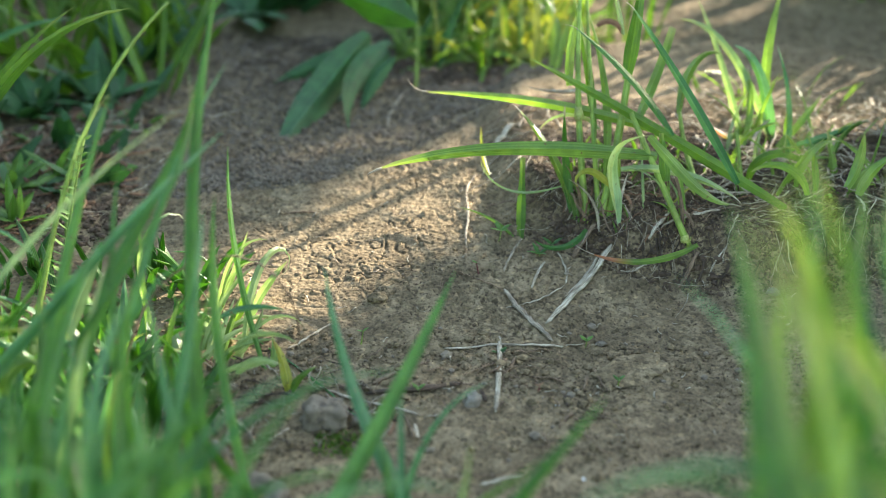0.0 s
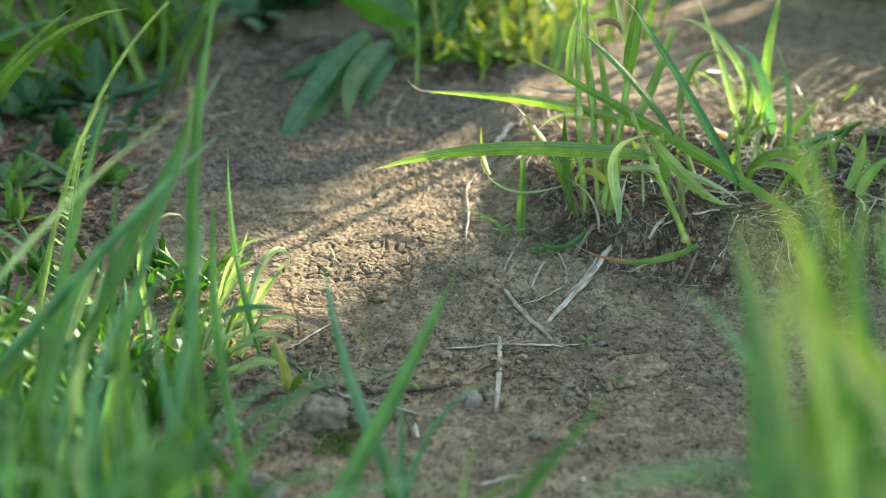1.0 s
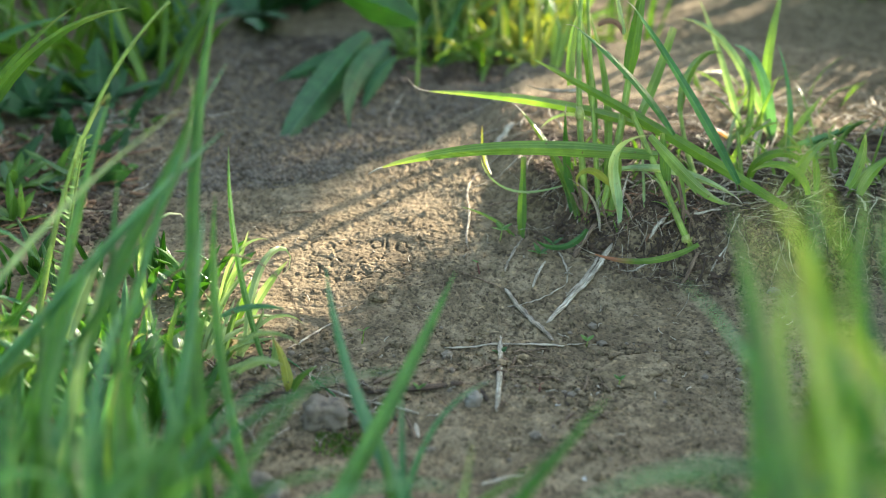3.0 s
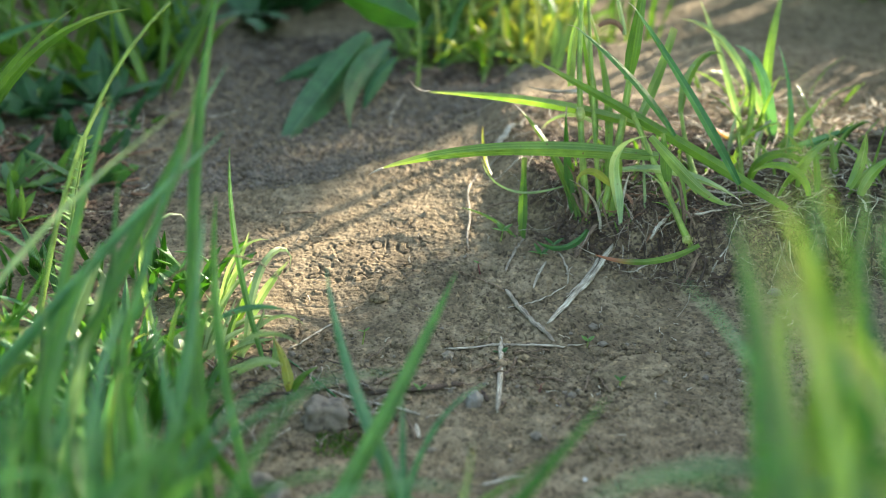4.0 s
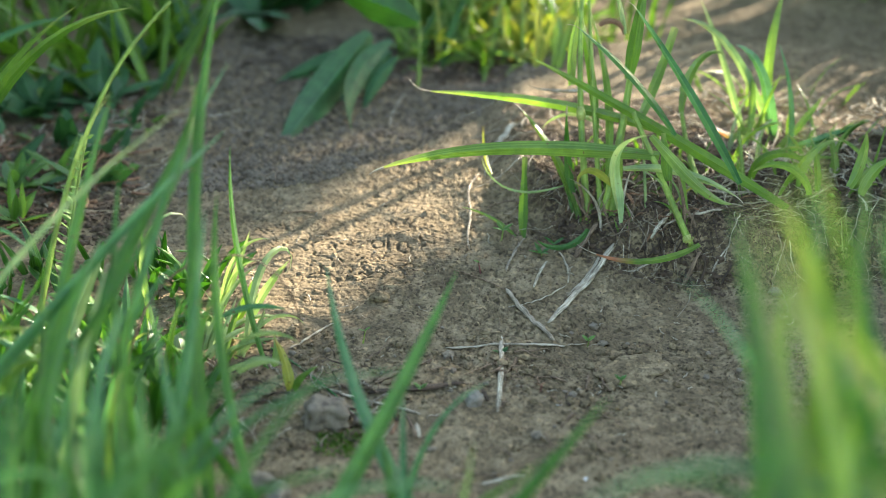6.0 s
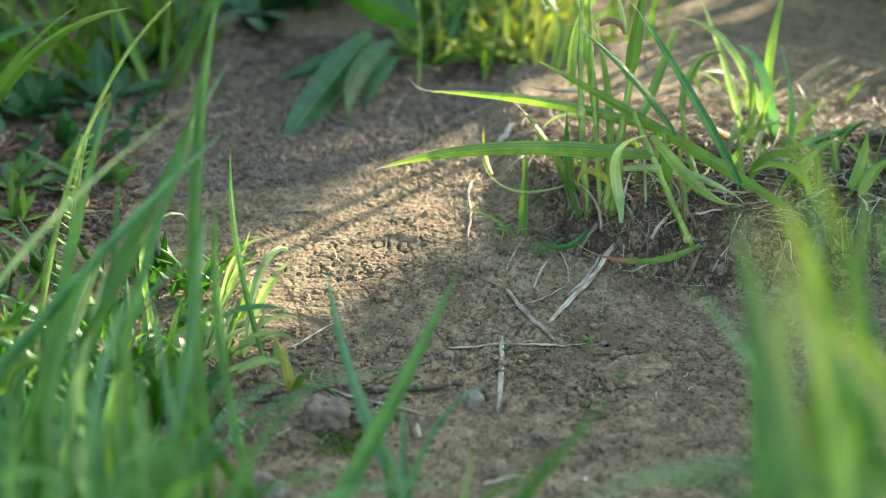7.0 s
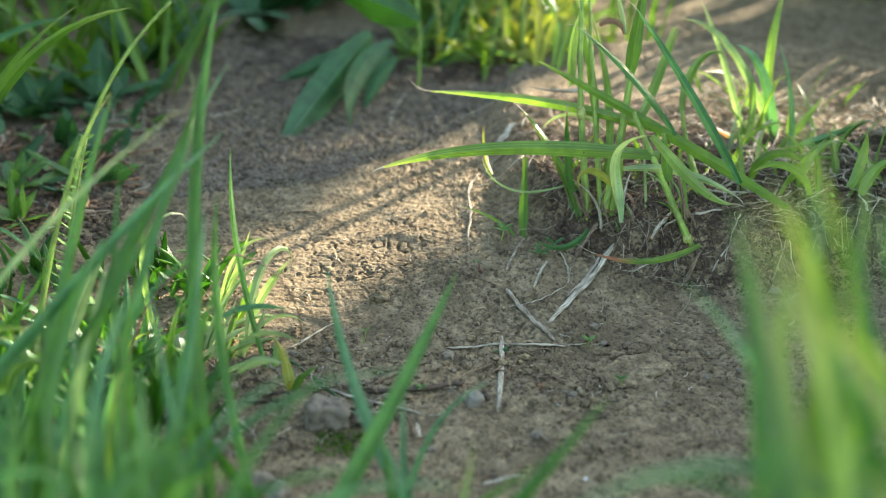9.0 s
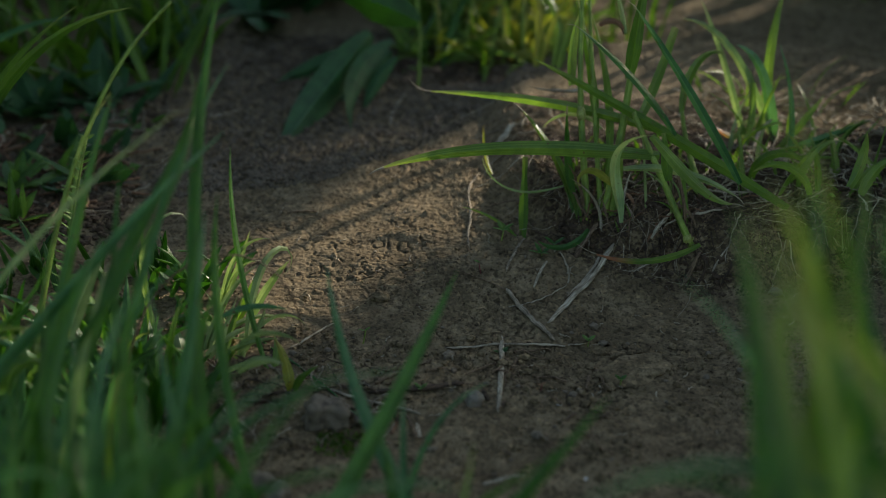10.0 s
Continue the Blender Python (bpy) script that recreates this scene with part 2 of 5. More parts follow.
def make_ground():
    gx, gy = spread(-0.24, -0.14, 0.17, 0.25, 0.0006, 0.0012, 60), spread(0.34, 0.42, 0.64, 0.94, 0.0006, 0.0013, 60)
    X, Y = np.meshgrid(gx, gy)
    near = np.exp(-np.maximum(0, np.hypot(X, Y - 0.6) - 0.6) / 0.4)
    a, b, c, d = Lattice(3), Lattice(5), Lattice(7), Lattice(11)
    Z = lie(X, Y)
    Z = Z + near * (0.0042 * a.at(X * 14, Y * 14) + 0.0022 * b.at(X * 42, Y * 42))
    rough = 0.45 + 0.9 * bump(a.at(X * 9 + 40, Y * 9), -0.15, 0.35)
    w, v = c.at(X * 70, Y * 70) * 0.9, c.at(X * 70 + 50, Y * 70 + 9) * 0.9
    lumps = np.abs(c.at(X * 150 + w, Y * 150 + v)) ** 0.6
    Z += near * rough * (0.0013 * lumps - 0.0007)
    # crevices between crumbled plates
    plate = np.abs(d.at(X * 130 + 1.6 * w, Y * 130 + 1.6 * v))
    Z -= near * rough * 0.0012 * (1 - bump(plate, 0.0, 0.06)) * bump(b.at(X * 24 + 7, Y * 24), -0.12, 0.2)
    plate = np.abs(a.at(X * 250 + 1.2 * v, Y * 250 + 1.2 * w))
    Z -= near * rough * 0.0006 * (1 - bump(plate, 0.0, 0.08))
    Z += near * rough * 0.0010 * np.abs(d.at(X * 330 + w, Y * 330 + v)) ** 0.7
    Z += near * 0.0006 * np.abs(b.at(X * 700 + v, Y * 700 + w))
    # fine drying cracks
    crack = np.abs(b.at(X * 55 + 2 * w, Y * 55 + 2 * v))
    Z -= near * 0.0026 * (1 - bump(crack, 0.0, 0.032)) * bump(a.at(X * 20, Y * 20 + 30), -0.1, 0.2)
    # crumbs pressed into the surface
    r = np.random.RandomState(21)
    for k in range(3200):
        x, y = r.uniform(-0.23, 0.24), r.uniform(0.34, 0.90)
        s = 0.0008 + 0.0009 * r.rand() ** 3
        i0, i1 = np.searchsorted(gx, (x - s, x + s))
        j0, j1 = np.searchsorted(gy, (y - s, y + s))
        if i1 - i0 < 2 or j1 - j0 < 2:
            continue
        q = 1 - ((X[j0:j1, i0:i1] - x) ** 2 + (Y[j0:j1, i0:i1] - y) ** 2) / (s * s)
        Z[j0:j1, i0:i1] += s * 0.5 * np.sqrt(np.maximum(q, 0)) * near[j0:j1, i0:i1]
    ny, nx = X.shape
    GRID.extend((gx, gy, Z))
    me = bpy.data.meshes.new("ground")
    idx = np.arange(nx * ny).reshape(ny, nx)
    quads = np.stack([idx[:-1, :-1], idx[:-1, 1:], idx[1:, 1:], idx[1:, :-1]], -1).reshape(-1, 4)
    me.vertices.add(nx * ny)
    me.vertices.foreach_set("co", np.stack([X, Y, Z], -1).astype(np.float32).ravel())
    me.loops.add(quads.size)
    me.loops.foreach_set("vertex_index", quads.ravel().astype(np.int32))
    me.polygons.add(len(quads))
    me.polygons.foreach_set("loop_start", (np.arange(len(quads)) * 4).astype(np.int32))
    me.update(calc_edges=True)
    me.shade_smooth()
    me.materials.append(SOIL)
    return tagged(new("ground", me), "dry trodden brown loam path with crumbs and cracks", "ground", kind="structure")


GROUND = make_ground()


# ---- building blocks ----
def mesh_object(name, verts, faces, uvs, mat, parent=None, label="", smooth=True):
    me = bpy.data.meshes.new(name)
    me.from_pydata(verts, [], faces)
    lay = me.uv_layers.new(name="leaf")
    loops = np.empty(len(me.loops), dtype=np.int32)
    me.loops.foreach_get("vertex_index", loops)
    lay.data.foreach_set("uv", np.asarray(uvs, dtype=np.float32)[loops].ravel())
    if smooth:
        me.shade_smooth()
    me.materials.append(mat)
    ob = new(name, me)
    if parent:
        ob.parent = parent
        ob.matrix_parent_inverse = parent.matrix_basis.inverted()
    if label:
        tagged(ob, label)
    return ob


def plant(name, x, y, label, category, group=""):
    """An empty thing standing on the ground; x and y in millimetres."""
    ob = new(name)
    ob.empty_display_size = 0.01
    ob.matrix_basis = pose(x / 1000, y / 1000, height(x / 1000, y / 1000))
    return tagged(ob, label, category, group)


def line(x, y, up, heading, length, lean, curl, turn, n, power=1.0):
    """The middle line of a stalk or leaf: it leans from the upright towards its heading, and curls on as it grows."""
    p = Vector((x / 1000, y / 1000, height(x / 1000, y / 1000) + up / 1000))
    pts, ways = [p.copy()], []
    for k in range(n):
        s = (k + 0.5) / n
        th, h = radians(lean + curl * s ** power), radians(heading + turn * s)
        d = Vector((math.sin(th) * math.cos(h), math.sin(th) * math.sin(h), math.cos(th)))
        p = p + d * (length / 1000 / n)
        pts.append(p.copy())
        ways.append((d, h, th))
    return pts, ways + ways[-1:]


def leaf_sheet(x, y, heading, length, lean, curl, width, turn=0, face=0, up=0, power=1.0, twist=0, fold=0.30, n=14, blunt=0.0, broad=False, wob=0.0):
    """Vertices, faces and leaf coordinates of one leaf."""
    pts, ways = line(x, y, up, heading, length, lean, curl, turn, n, power)
    verts, faces, uvs = [], [], []
    for k, (p, (d, h, th)) in enumerate(zip(pts, ways)):
        s = k / n
        side = Vector((-math.sin(h), math.cos(h), 0))
        side = Matrix.Rotation(radians(face + twist * s), 3, d) @ side
        nor = side.cross(d)
        if broad:
            w = max(0.16 * (1 - s), math.sin(math.pi * min(1, 0.06 + 0.94 * s) ** 0.85) ** 0.9)
        else:
            w = min(1, 0.55 + 1.5 * s) * max(0.0, 1 - s ** 2.6) ** 0.8
            w = max(w, blunt)
        if s >= 0.999 and not blunt:
            w = 0.03
        hw = width / 2000 * w * (1 + 0.05 * math.sin(9 * s + x))
        sway = wob / 1000 * math.sin(s * 7 + x * 0.7)
        keel = fold if broad else fold * 1.7
        for j, (u, lift) in enumerate(((-1, keel), (-0.5, keel * 0.5), (0, 0), (0, 0), (0.5, keel * 0.45), (1, keel * 0.9))):
            ripple = 0.10 * math.sin(s * 23 + j * 1.7 + x) if broad else 0.09 * math.sin(s * 19 + u * 2 + x) + 0.05 * math.sin(s * 41 + x * 3)
            verts.append(p + side * (hw * u + sway) + nor * (hw * (lift + ripple * abs(u))))
            uvs.append((u * 0.5 + 0.5, s))
    for k in range(n):
        for j in (0, 1, 3, 4):
            a = k * 6 + j
            faces.append((a, a + 1, a + 7, a + 6))
    return verts, faces, uvs


def blade(owner, x, y, heading, length, lean, curl, width, mat, turn=0, face=0, name="blade", label="", dry=0, droop=60, **more):
    """One leaf; dry: the length of its withered tip, droop: how far that tip curls."""
    v, f, u = leaf_sheet(x, y, heading, length, lean, curl, width, turn, face, **more)
    ob = mesh_object(name, v, f, u, mat, owner, label)
    if dry:
        pts, ways = line(x, y, more.get("up", 0), heading, length, lean, curl, turn, more.get("n", 14), more.get("power", 1.0))
        _, h, th = ways[-1]
        p, out = pts[-2].lerp(pts[-1], 0.6), []
        for k in range(9):
            out.append(p.copy())
            t = th + radians(droop) * k / 8
            p = p + Vector((math.sin(t) * math.cos(h), math.sin(t) * math.sin(h), math.cos(t))) * (dry / 8000)
        tv, tf, tu = tube(out, [width / 2000 * (0.30 - 0.024 * k) for k in range(9)], 6, 0.45, 0.15, int(abs(x)))
        mesh_object("dry_tip", tv, tf, tu, STRAW, ob, "withered straw-coloured leaf tip")
    return ob


def tube(pts, radii, sides=7, flat=1.0, rough=0.0, seed=0):
    r = random.Random(seed)
    verts, faces, uvs = [], [], []
    n = len(pts)
    up = Vector((0.13, 0.21, 0.97)).normalized()
    for k, p in enumerate(pts):
        d = (pts[min(k + 1, n - 1)] - pts[max(k - 1, 0)]).normalized()
        a = d.cross(up)
        if a.length < 0.05:
            a = d.cross(Vector((1, 0, 0)))
        a.normalize()
        b = a.cross(d)
        for j in range(sides):
            t = 2 * math.pi * j / sides
            q = radii[k] * (1 + rough * r.uniform(-1, 1))
            verts.append(p + a * (q * math.cos(t)) + b * (q * flat * math.sin(t)))
            uvs.append((j / sides, k / (n - 1)))
    for k in range(n - 1):
        for j in range(sides):
            faces.append((k * sides + j, k * sides + (j + 1) % sides, (k + 1) * sides + (j + 1) % sides, (k + 1) * sides + j))
    faces.append(tuple(range(sides))[::-1])
    faces.append(tuple((n - 1) * sides + j for j in range(sides)))
    return verts, faces, uvs


def stem(owner, x, y, heading, length, lean, curl, width, mat, turn=0, up=0, name="stem", taper=0.6, node=0.0, label="", power=1.0):
    """A round stalk; node: how far along it a swollen joint sits."""
    pts, _ = line(x, y, up, heading, length, lean, curl, turn, 16, power)
    rad = []
    for k in range(17):
        s = k / 16
        q = width / 2000 * (1 - (1 - taper) * s)
        rad.append(q)
    v, f, u = tube(pts, rad, 8)
    ob = mesh_object(name, v, f, u, mat, owner, label)
    if node:
        k = max(1, round(node * 16))
        a, b = pts[k - 1].lerp(pts[k], 0.55), pts[k].lerp(pts[k + 1], 0.45)
        ring = [a.lerp(b, q / 6) for q in range(7)]
        v, f, u = tube(ring, [rad[k] * w for w in (0.98, 1.25, 1.5, 1.55, 1.45, 1.2, 0.98)], 10)
        mesh_object("joint", v, f, u, YELLOW_CULM, ob, "swollen yellowish stem joint")
    return ob


def litter(name, x, y, heading, length, bend, width, mat, label, category, lift=0.2, far_lift=0.2, flat=0.6, rough=0.12, arch=0.0, wave=0.0, group="litter on the path"):
    """A dead stalk or twig lying on the ground, its ends lifted by some millimetres, as one thing."""
    p = np.array((x, y), float) / 1000
    flatline, soil, rad, n = [], [], [], 18
    for k in range(n + 1):
        s = k / n
        flatline.append(p)
        soil.append(surface(*p))
        rad.append(width / 2000 * (0.75 + 0.35 * math.sin(math.pi * s) + 0.12 * math.sin(s * 19 + x)) * (0.35 if k in (0, n) else 1))
        h = radians(heading + bend * (s - 0.5) + wave * math.sin(s * 9 + x))
        p = p + np.array((math.cos(h), math.sin(h))) * length / 1000 / n
    pts = []
    for k in range(n + 1):
        s = k / n
        q = lift * (1 - s) + far_lift * s + arch * 4 * s * (1 - s)
        rest = 0.5 * max(soil[max(0, k - 2):k + 3]) + 0.5 * soil[k]
        pts.append(Vector((*flatline[k], rest + width * flat * 0.3 / 1000 + q / 1000)))
    v, f, u = tube(pts, rad, 8, flat, rough, int(abs(x * 31 + y)))
    return tagged(mesh_object(name, v, f, u, mat), label, category, group)


def stone(name, x, y, sx, sy, sz, turn, mat, label, sink=0.35, seed=1, category="stone"):
    bm = bmesh.new()
    bmesh.ops.create_icosphere(bm, subdivisions=4 if sx > 9 else 3, radius=0.5)
    for v in bm.verts:
        c = v.co.copy()
        q = noise.noise(c * 2.3 + Vector((seed * 3.1, 0, 0))) * 0.50 + noise.noise(c * 5 + Vector((0, seed, 0))) * 0.26 + noise.noise(c * 12) * 0.10 + noise.noise(c * 25) * 0.05
        c = c * (1 + q)
        m = max(abs(c.x), abs(c.y), abs(c.z))
        v.co = c.lerp(c * (0.42 / max(m, 0.1)), 0.10)
        v.co = Vector((v.co.x * sx, v.co.y * sy, v.co.z * sz)) / 1000
    me = bpy.data.meshes.new(name)
    bm.to_mesh(me)
    bm.free()
    me.shade_smooth()
    me.materials.append(mat)
    ob = new(name, me)
    ob.matrix_basis = pose(x / 1000, y / 1000, height(x / 1000, y / 1000) + sz * (0.5 - sink) / 1000, 0, 0, turn)
    return tagged(ob, label, category, "stones on the path")


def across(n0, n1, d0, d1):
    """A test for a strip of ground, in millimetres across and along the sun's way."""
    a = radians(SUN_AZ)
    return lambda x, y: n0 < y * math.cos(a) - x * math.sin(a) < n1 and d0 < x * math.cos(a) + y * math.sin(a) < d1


def thicket(name, count, x0, x1, y0, y1, tall, mat, seed, label, width=(3, 6), lean=(4, 35), curl=(5, 70), keep=None, category="grass", steps=9):
    """Many grass leaves that nobody could count, as one mesh."""
    r = random.Random(seed)
    V, F, U = [], [], []
    while count > 0:
        x, y = r.uniform(x0, x1), r.uniform(y0, y1)
        if keep and not keep(x, y):
            continue
        count -= 1
        v, f, u = leaf_sheet(x, y, r.uniform(0, 360), r.uniform(*tall), r.uniform(*lean), r.uniform(*curl), r.uniform(*width),
                             r.uniform(-40, 40), r.uniform(-60, 60), up=-2, n=steps)
        o = len(V)
        V += v
        U += u
        F += [tuple(i + o for i in q) for q in f]
    ob = mesh_object(name, V, F, U, mat)
    return tagged(ob, label, category, kind="stuff")



def gather(name, pieces, mat, label, category):
    """Many small loose pieces as one mesh of stuff."""
    V, F, U = [], [], []
    for v, f, u in pieces:
        o = len(V)
        V += v
        U += u
        F += [tuple(i + o for i in q) for q in f]
    return tagged(mesh_object(name, V, F, U, mat), label, category, kind="stuff")


def strand(r, x, y, heading, length, bend, width, lift, droop=0.0, flat=0.6, n=7):
    """One loose fibre near the ground: it starts at a height and ends at another."""
    p = np.array((x, y)) / 1000
    pts, rad = [], []
    for k in range(n + 1):
        s = k / n
        z = surface(*p) + (lift * (1 - s) + (lift - droop) * s + r.uniform(-0.3, 0.3) + 0.4) / 1000
        pts.append(Vector((p[0], p[1], z)))
        rad.append(width / 2000 * (1 - 0.5 * s))
        h = radians(heading + bend * (s - 0.5) + r.uniform(-12, 12))
        p = p + np.array((math.cos(h), math.sin(h))) * length / 1000 / n
    return tube(pts, rad, 4, flat)


def thatch(name, count, x0, x1, y0, y1, size, width, mat, seed, label, lift=(0, 6), keep=None, category="dry grass"):
    r = random.Random(seed)
    out = []
    while len(out) < count:
        x, y = r.uniform(x0, x1), r.uniform(y0, y1)
        if keep and not keep(x, y):
            continue
        out.append(strand(r, x, y, r.uniform(0, 360), r.uniform(*size), r.uniform(-70, 70), r.uniform(*width), r.uniform(*lift)))
    return gather(name, out, mat, label, category)


def on_shoulder(edge):
    """A test for ground on the grassy shoulder; edge: how far from its middle, in millimetres."""
    return lambda x, y: math.hypot((x - 155) / 1.05, y - 665) < edge


def crumbs(name, count, x0, x1, y0, y1, size, mat, seed, label, category="soil", keep=None, even=False):
    """Loose crumbs of soil lying on the ground."""
    r = np.random.RandomState(seed)
    t = (1 + 5 ** 0.5) / 2
    ico = np.array([(-1, t, 0), (1, t, 0), (-1, -t, 0), (1, -t, 0), (0, -1, t), (0, 1, t), (0, -1, -t), (0, 1, -t), (t, 0, -1), (t, 0, 1), (-t, 0, -1), (-t, 0, 1)]) / 1.9
    tri = ((0, 11, 5), (0, 5, 1), (0, 1, 7), (0, 7, 10), (0, 10, 11), (1, 5, 9), (5, 11, 4), (11, 10, 2), (10, 7, 6), (7, 1, 8),
           (3, 9, 4), (3, 4, 2), (3, 2, 6), (3, 6, 8), (3, 8, 9), (4, 9, 5), (2, 4, 11), (6, 2, 10), (8, 6, 7), (9, 8, 1))
    me = GROUND.data
    co = np.empty(len(me.vertices) * 3, dtype=np.float32)
    me.vertices.foreach_get("co", co)
    co = co.reshape(-1, 3)
    near = (np.abs(co[:, 0]) < 0.4) & (co[:, 1] > 0.25) & (co[:, 1] < 1.05)
    pick = co[near]
    pick = pick[(pick[:, 0] > x0 / 1000) & (pick[:, 0] < x1 / 1000) & (pick[:, 1] > y0 / 1000) & (pick[:, 1] < y1 / 1000)]
    V, F, U = [], [], []
    patch = Lattice(31)
    while count > 0:
        p = pick[r.randint(len(pick))]
        if not even and patch.at(p[0:1] * 30, p[1:2] * 30)[0] + r.uniform(-0.35, 0.35) < 0 or keep and not keep(p[0] * 1000, p[1] * 1000):
            continue
        count -= 1
        s = (size[0] + (size[1] - size[0]) * r.rand() ** 3.5) / 2000
        q = ico * s * (1 + r.uniform(-0.28, 0.28, (12, 1))) * np.array((1, r.uniform(0.6, 1), r.uniform(0.5, 0.8)))
        a = r.uniform(0, 6.28)
        q = q @ np.array(((math.cos(a), math.sin(a), 0), (-math.sin(a), math.cos(a), 0), (0, 0, 1)))
        o = len(V)
        V += [tuple(v) for v in (q + p + np.array((0, 0, s * 0.35)))]
        U += [(0.5, 0.5)] * 12
        F += [(i + o, j + o, k + o) for i, j, k in tri]
    return tagged(mesh_object(name, V, F, U, mat, smooth=False), label, category, kind="stuff")


def seedling(x, y, tall, leaf, width, count, mat, label, turn=0, lean=10, stalk=CULM):
    """A small sprout: a thin stalk with a few oval leaves at its head."""
    ob = plant("seedling", x, y, label, "plant", "seedlings on the path")
    stem(ob, x, y, turn, tall + 2, lean, 0, 0.7, stalk, up=-2)
    a = radians(lean)
    hx, hy, hz = x + tall * math.sin(a) * math.cos(radians(turn)), y + tall * math.sin(a) * math.sin(radians(turn)), tall * math.cos(a)
    for k in range(count):
        blade(ob, hx, hy, turn + 360 * k / count + 25, leaf, 50, 35, width, mat, up=hz, name="leaf", broad=True, n=8)
    return ob


def speedwell(x, y, heading, length, lean, curl, pairs, leaf, up=0):
    """An upright weed with a hairlike stem and many tiny pointed leaves all the way up."""
    ob = plant("speedwell", x, y, "slender green weed with tiny pointed leaves up its stem", "plant")
    stem(ob, x, y, heading, length, lean, curl, 1.3, CULM, up=up)
    pts, _ = line(x, y, up, heading, length, lean, curl, 0, pairs)
    r = random.Random(5)
    for k, p in enumerate(pts[3:]):
        h0 = height(p.x, p.y)
        for side in (0, 180):
            blade(ob, p.x * 1000, p.y * 1000, side + r.uniform(-35, 35), leaf * r.uniform(0.7, 1.15) * (0.6 if k > pairs - 6 else 1), 55, r.uniform(0, 35), 2.4, WEED,
                  up=(p.z - h0) * 1000, name="leaf", broad=True, n=6, face=r.uniform(-40, 40))
    return ob


def rosette(x, y, count, leaf, width, mat, label, seed, lean=(25, 65), name="weed", curl=(10, 50), up=0):
    """A low weed: broad leaves spreading from one root."""
    r = random.Random(seed)
    ob = plant(name, x, y, label, "plant", "weeds beside the path")
    for k in range(count):
        blade(ob, x + r.uniform(-4, 4), y + r.uniform(-4, 4), 360 * k / count + r.uniform(-25, 25), leaf * r.uniform(0.6, 1.1), r.uniform(*lean), r.uniform(*curl),
              width * r.uniform(0.7, 1.1), mat, up=up - 1, name="leaf", broad=True, n=10, face=r.uniform(-25, 25))
    return ob



def tree(n, d, tall, fork, layers, label, reach=0.3, lean=0.0):
    """An unseen young tree added to shade the path: trunk, limbs and a loose crown of leaves; n and d in metres across
    and along the sun's way.
    layers: the crown's tiers (middle across, half width, foot, depth, leaves)."""
    a = radians(SUN_AZ)

    def spot(across_sun, along_sun):
        return along_sun * math.cos(a) - across_sun * math.sin(a), along_sun * math.sin(a) + across_sun * math.cos(a)
    tx, ty = spot(n + lean, d)
    ob = new("tree")
    ob.matrix_basis = pose(tx, ty, 0)
    tagged(ob, label, "tree", "trees beside the path")
    r = random.Random(77)
    pts = [Vector((tx + 0.04 * math.sin(k), ty + 0.03 * math.cos(k * 1.3), tall * k / 8 - 0.03)) for k in range(9)]
    mesh_object("trunk", *tube(pts, [0.035 * (1 - 0.7 * k / 8) for k in range(9)], 10, 1, 0.06), BARK, ob)
    for k in range(7):
        t, p, pts = 2 * math.pi * k / 7, Vector((tx, ty, fork + 0.05 + 0.1 * k)), []
        for q in range(6):
            pts.append(p.copy())
            p += Vector((math.cos(t) * 0.2, math.sin(t) * 0.2, 0.08)) * (reach / 0.9)
        mesh_object("limb", *tube(pts, [0.02 * (1 - 0.13 * q) for q in range(6)], 7, 1, 0.05), BARK, ob)
    V, F, U = [], [], []
    for mid, half, foot, deep, count in layers:
        for k in range(count):
            lift = r.random() ** 1.2
            slim = math.sqrt(1 - 0.92 * lift * lift) if deep > 0.5 else 1.0
            along = r.uniform(-0.28, 0.28) * slim
            nn = mid + half * r.uniform(-1, 1) * slim
            cx, cy = spot(nn, d + along)
            c = Vector((cx, cy, foot + 0.36 * along + deep * lift + 0.012 * math.sin(nn * 60)))
            u = Vector((r.uniform(-1, 1), r.uniform(-1, 1), r.uniform(-0.5, 0.5))).normalized() * r.uniform(0.018, 0.03)
            w = u.cross(Vector((r.uniform(-1, 1), r.uniform(-1, 1), r.uniform(-1, 1)))).normalized() * r.uniform(0.011, 0.018)
            o = len(V)
            V += [c - u, c + w, c + u * 1.2, c - w]
            U += [(0.5, 0), (1, 0.4), (0.5, 1), (0, 0.4)]
            F.append((o, o + 1, o + 2, o + 3))
    mesh_object("crown", V, F, U, DEEP, ob)
    return ob


def off_path(x, y):
    """A test for the meadow round about, clear of the bare path."""
    inside = y > 150 and abs(x) < 0.40 * y + 60 and y < 1080
    return not inside and math.hypot(x, y) > 120 and abs(x + 0.35 * y - 260) > 150 and math.hypot(x, y - 500) < 2600


# ---- the tuft on the shoulder ----
tuft = plant("grass_tuft", 73, 553, "fresh green grass tuft with long drooping leaves on the path shoulder", "grass", "grass tufts")
stem(tuft, 65.6, 556.2, 105, 116.1, 26.0, 2.9, 3.4, CULM, turn=-25, up=-2.0, node=0.45)
stem(tuft, 71.0, 555.7, 97, 115.7, 31.2, -0.3, 2.6, CULM, turn=-4, up=-2.0)
stem(tuft, 71.0, 555.1, 59, 71.7, 27.9, -5.9, 4.2, CULM, turn=11, up=-2.0, taper=0.7)
stem(tuft, 108.9, 535.9, 134, 64.9, 35.2, -0.4, 3.4, CULM, up=-2.0, node=0.05, taper=0.7)
stem(tuft, 119.6, 573.7, 117, 41.0, 48.9, -13.0, 3.0, CULM, turn=-20, up=-2.0)
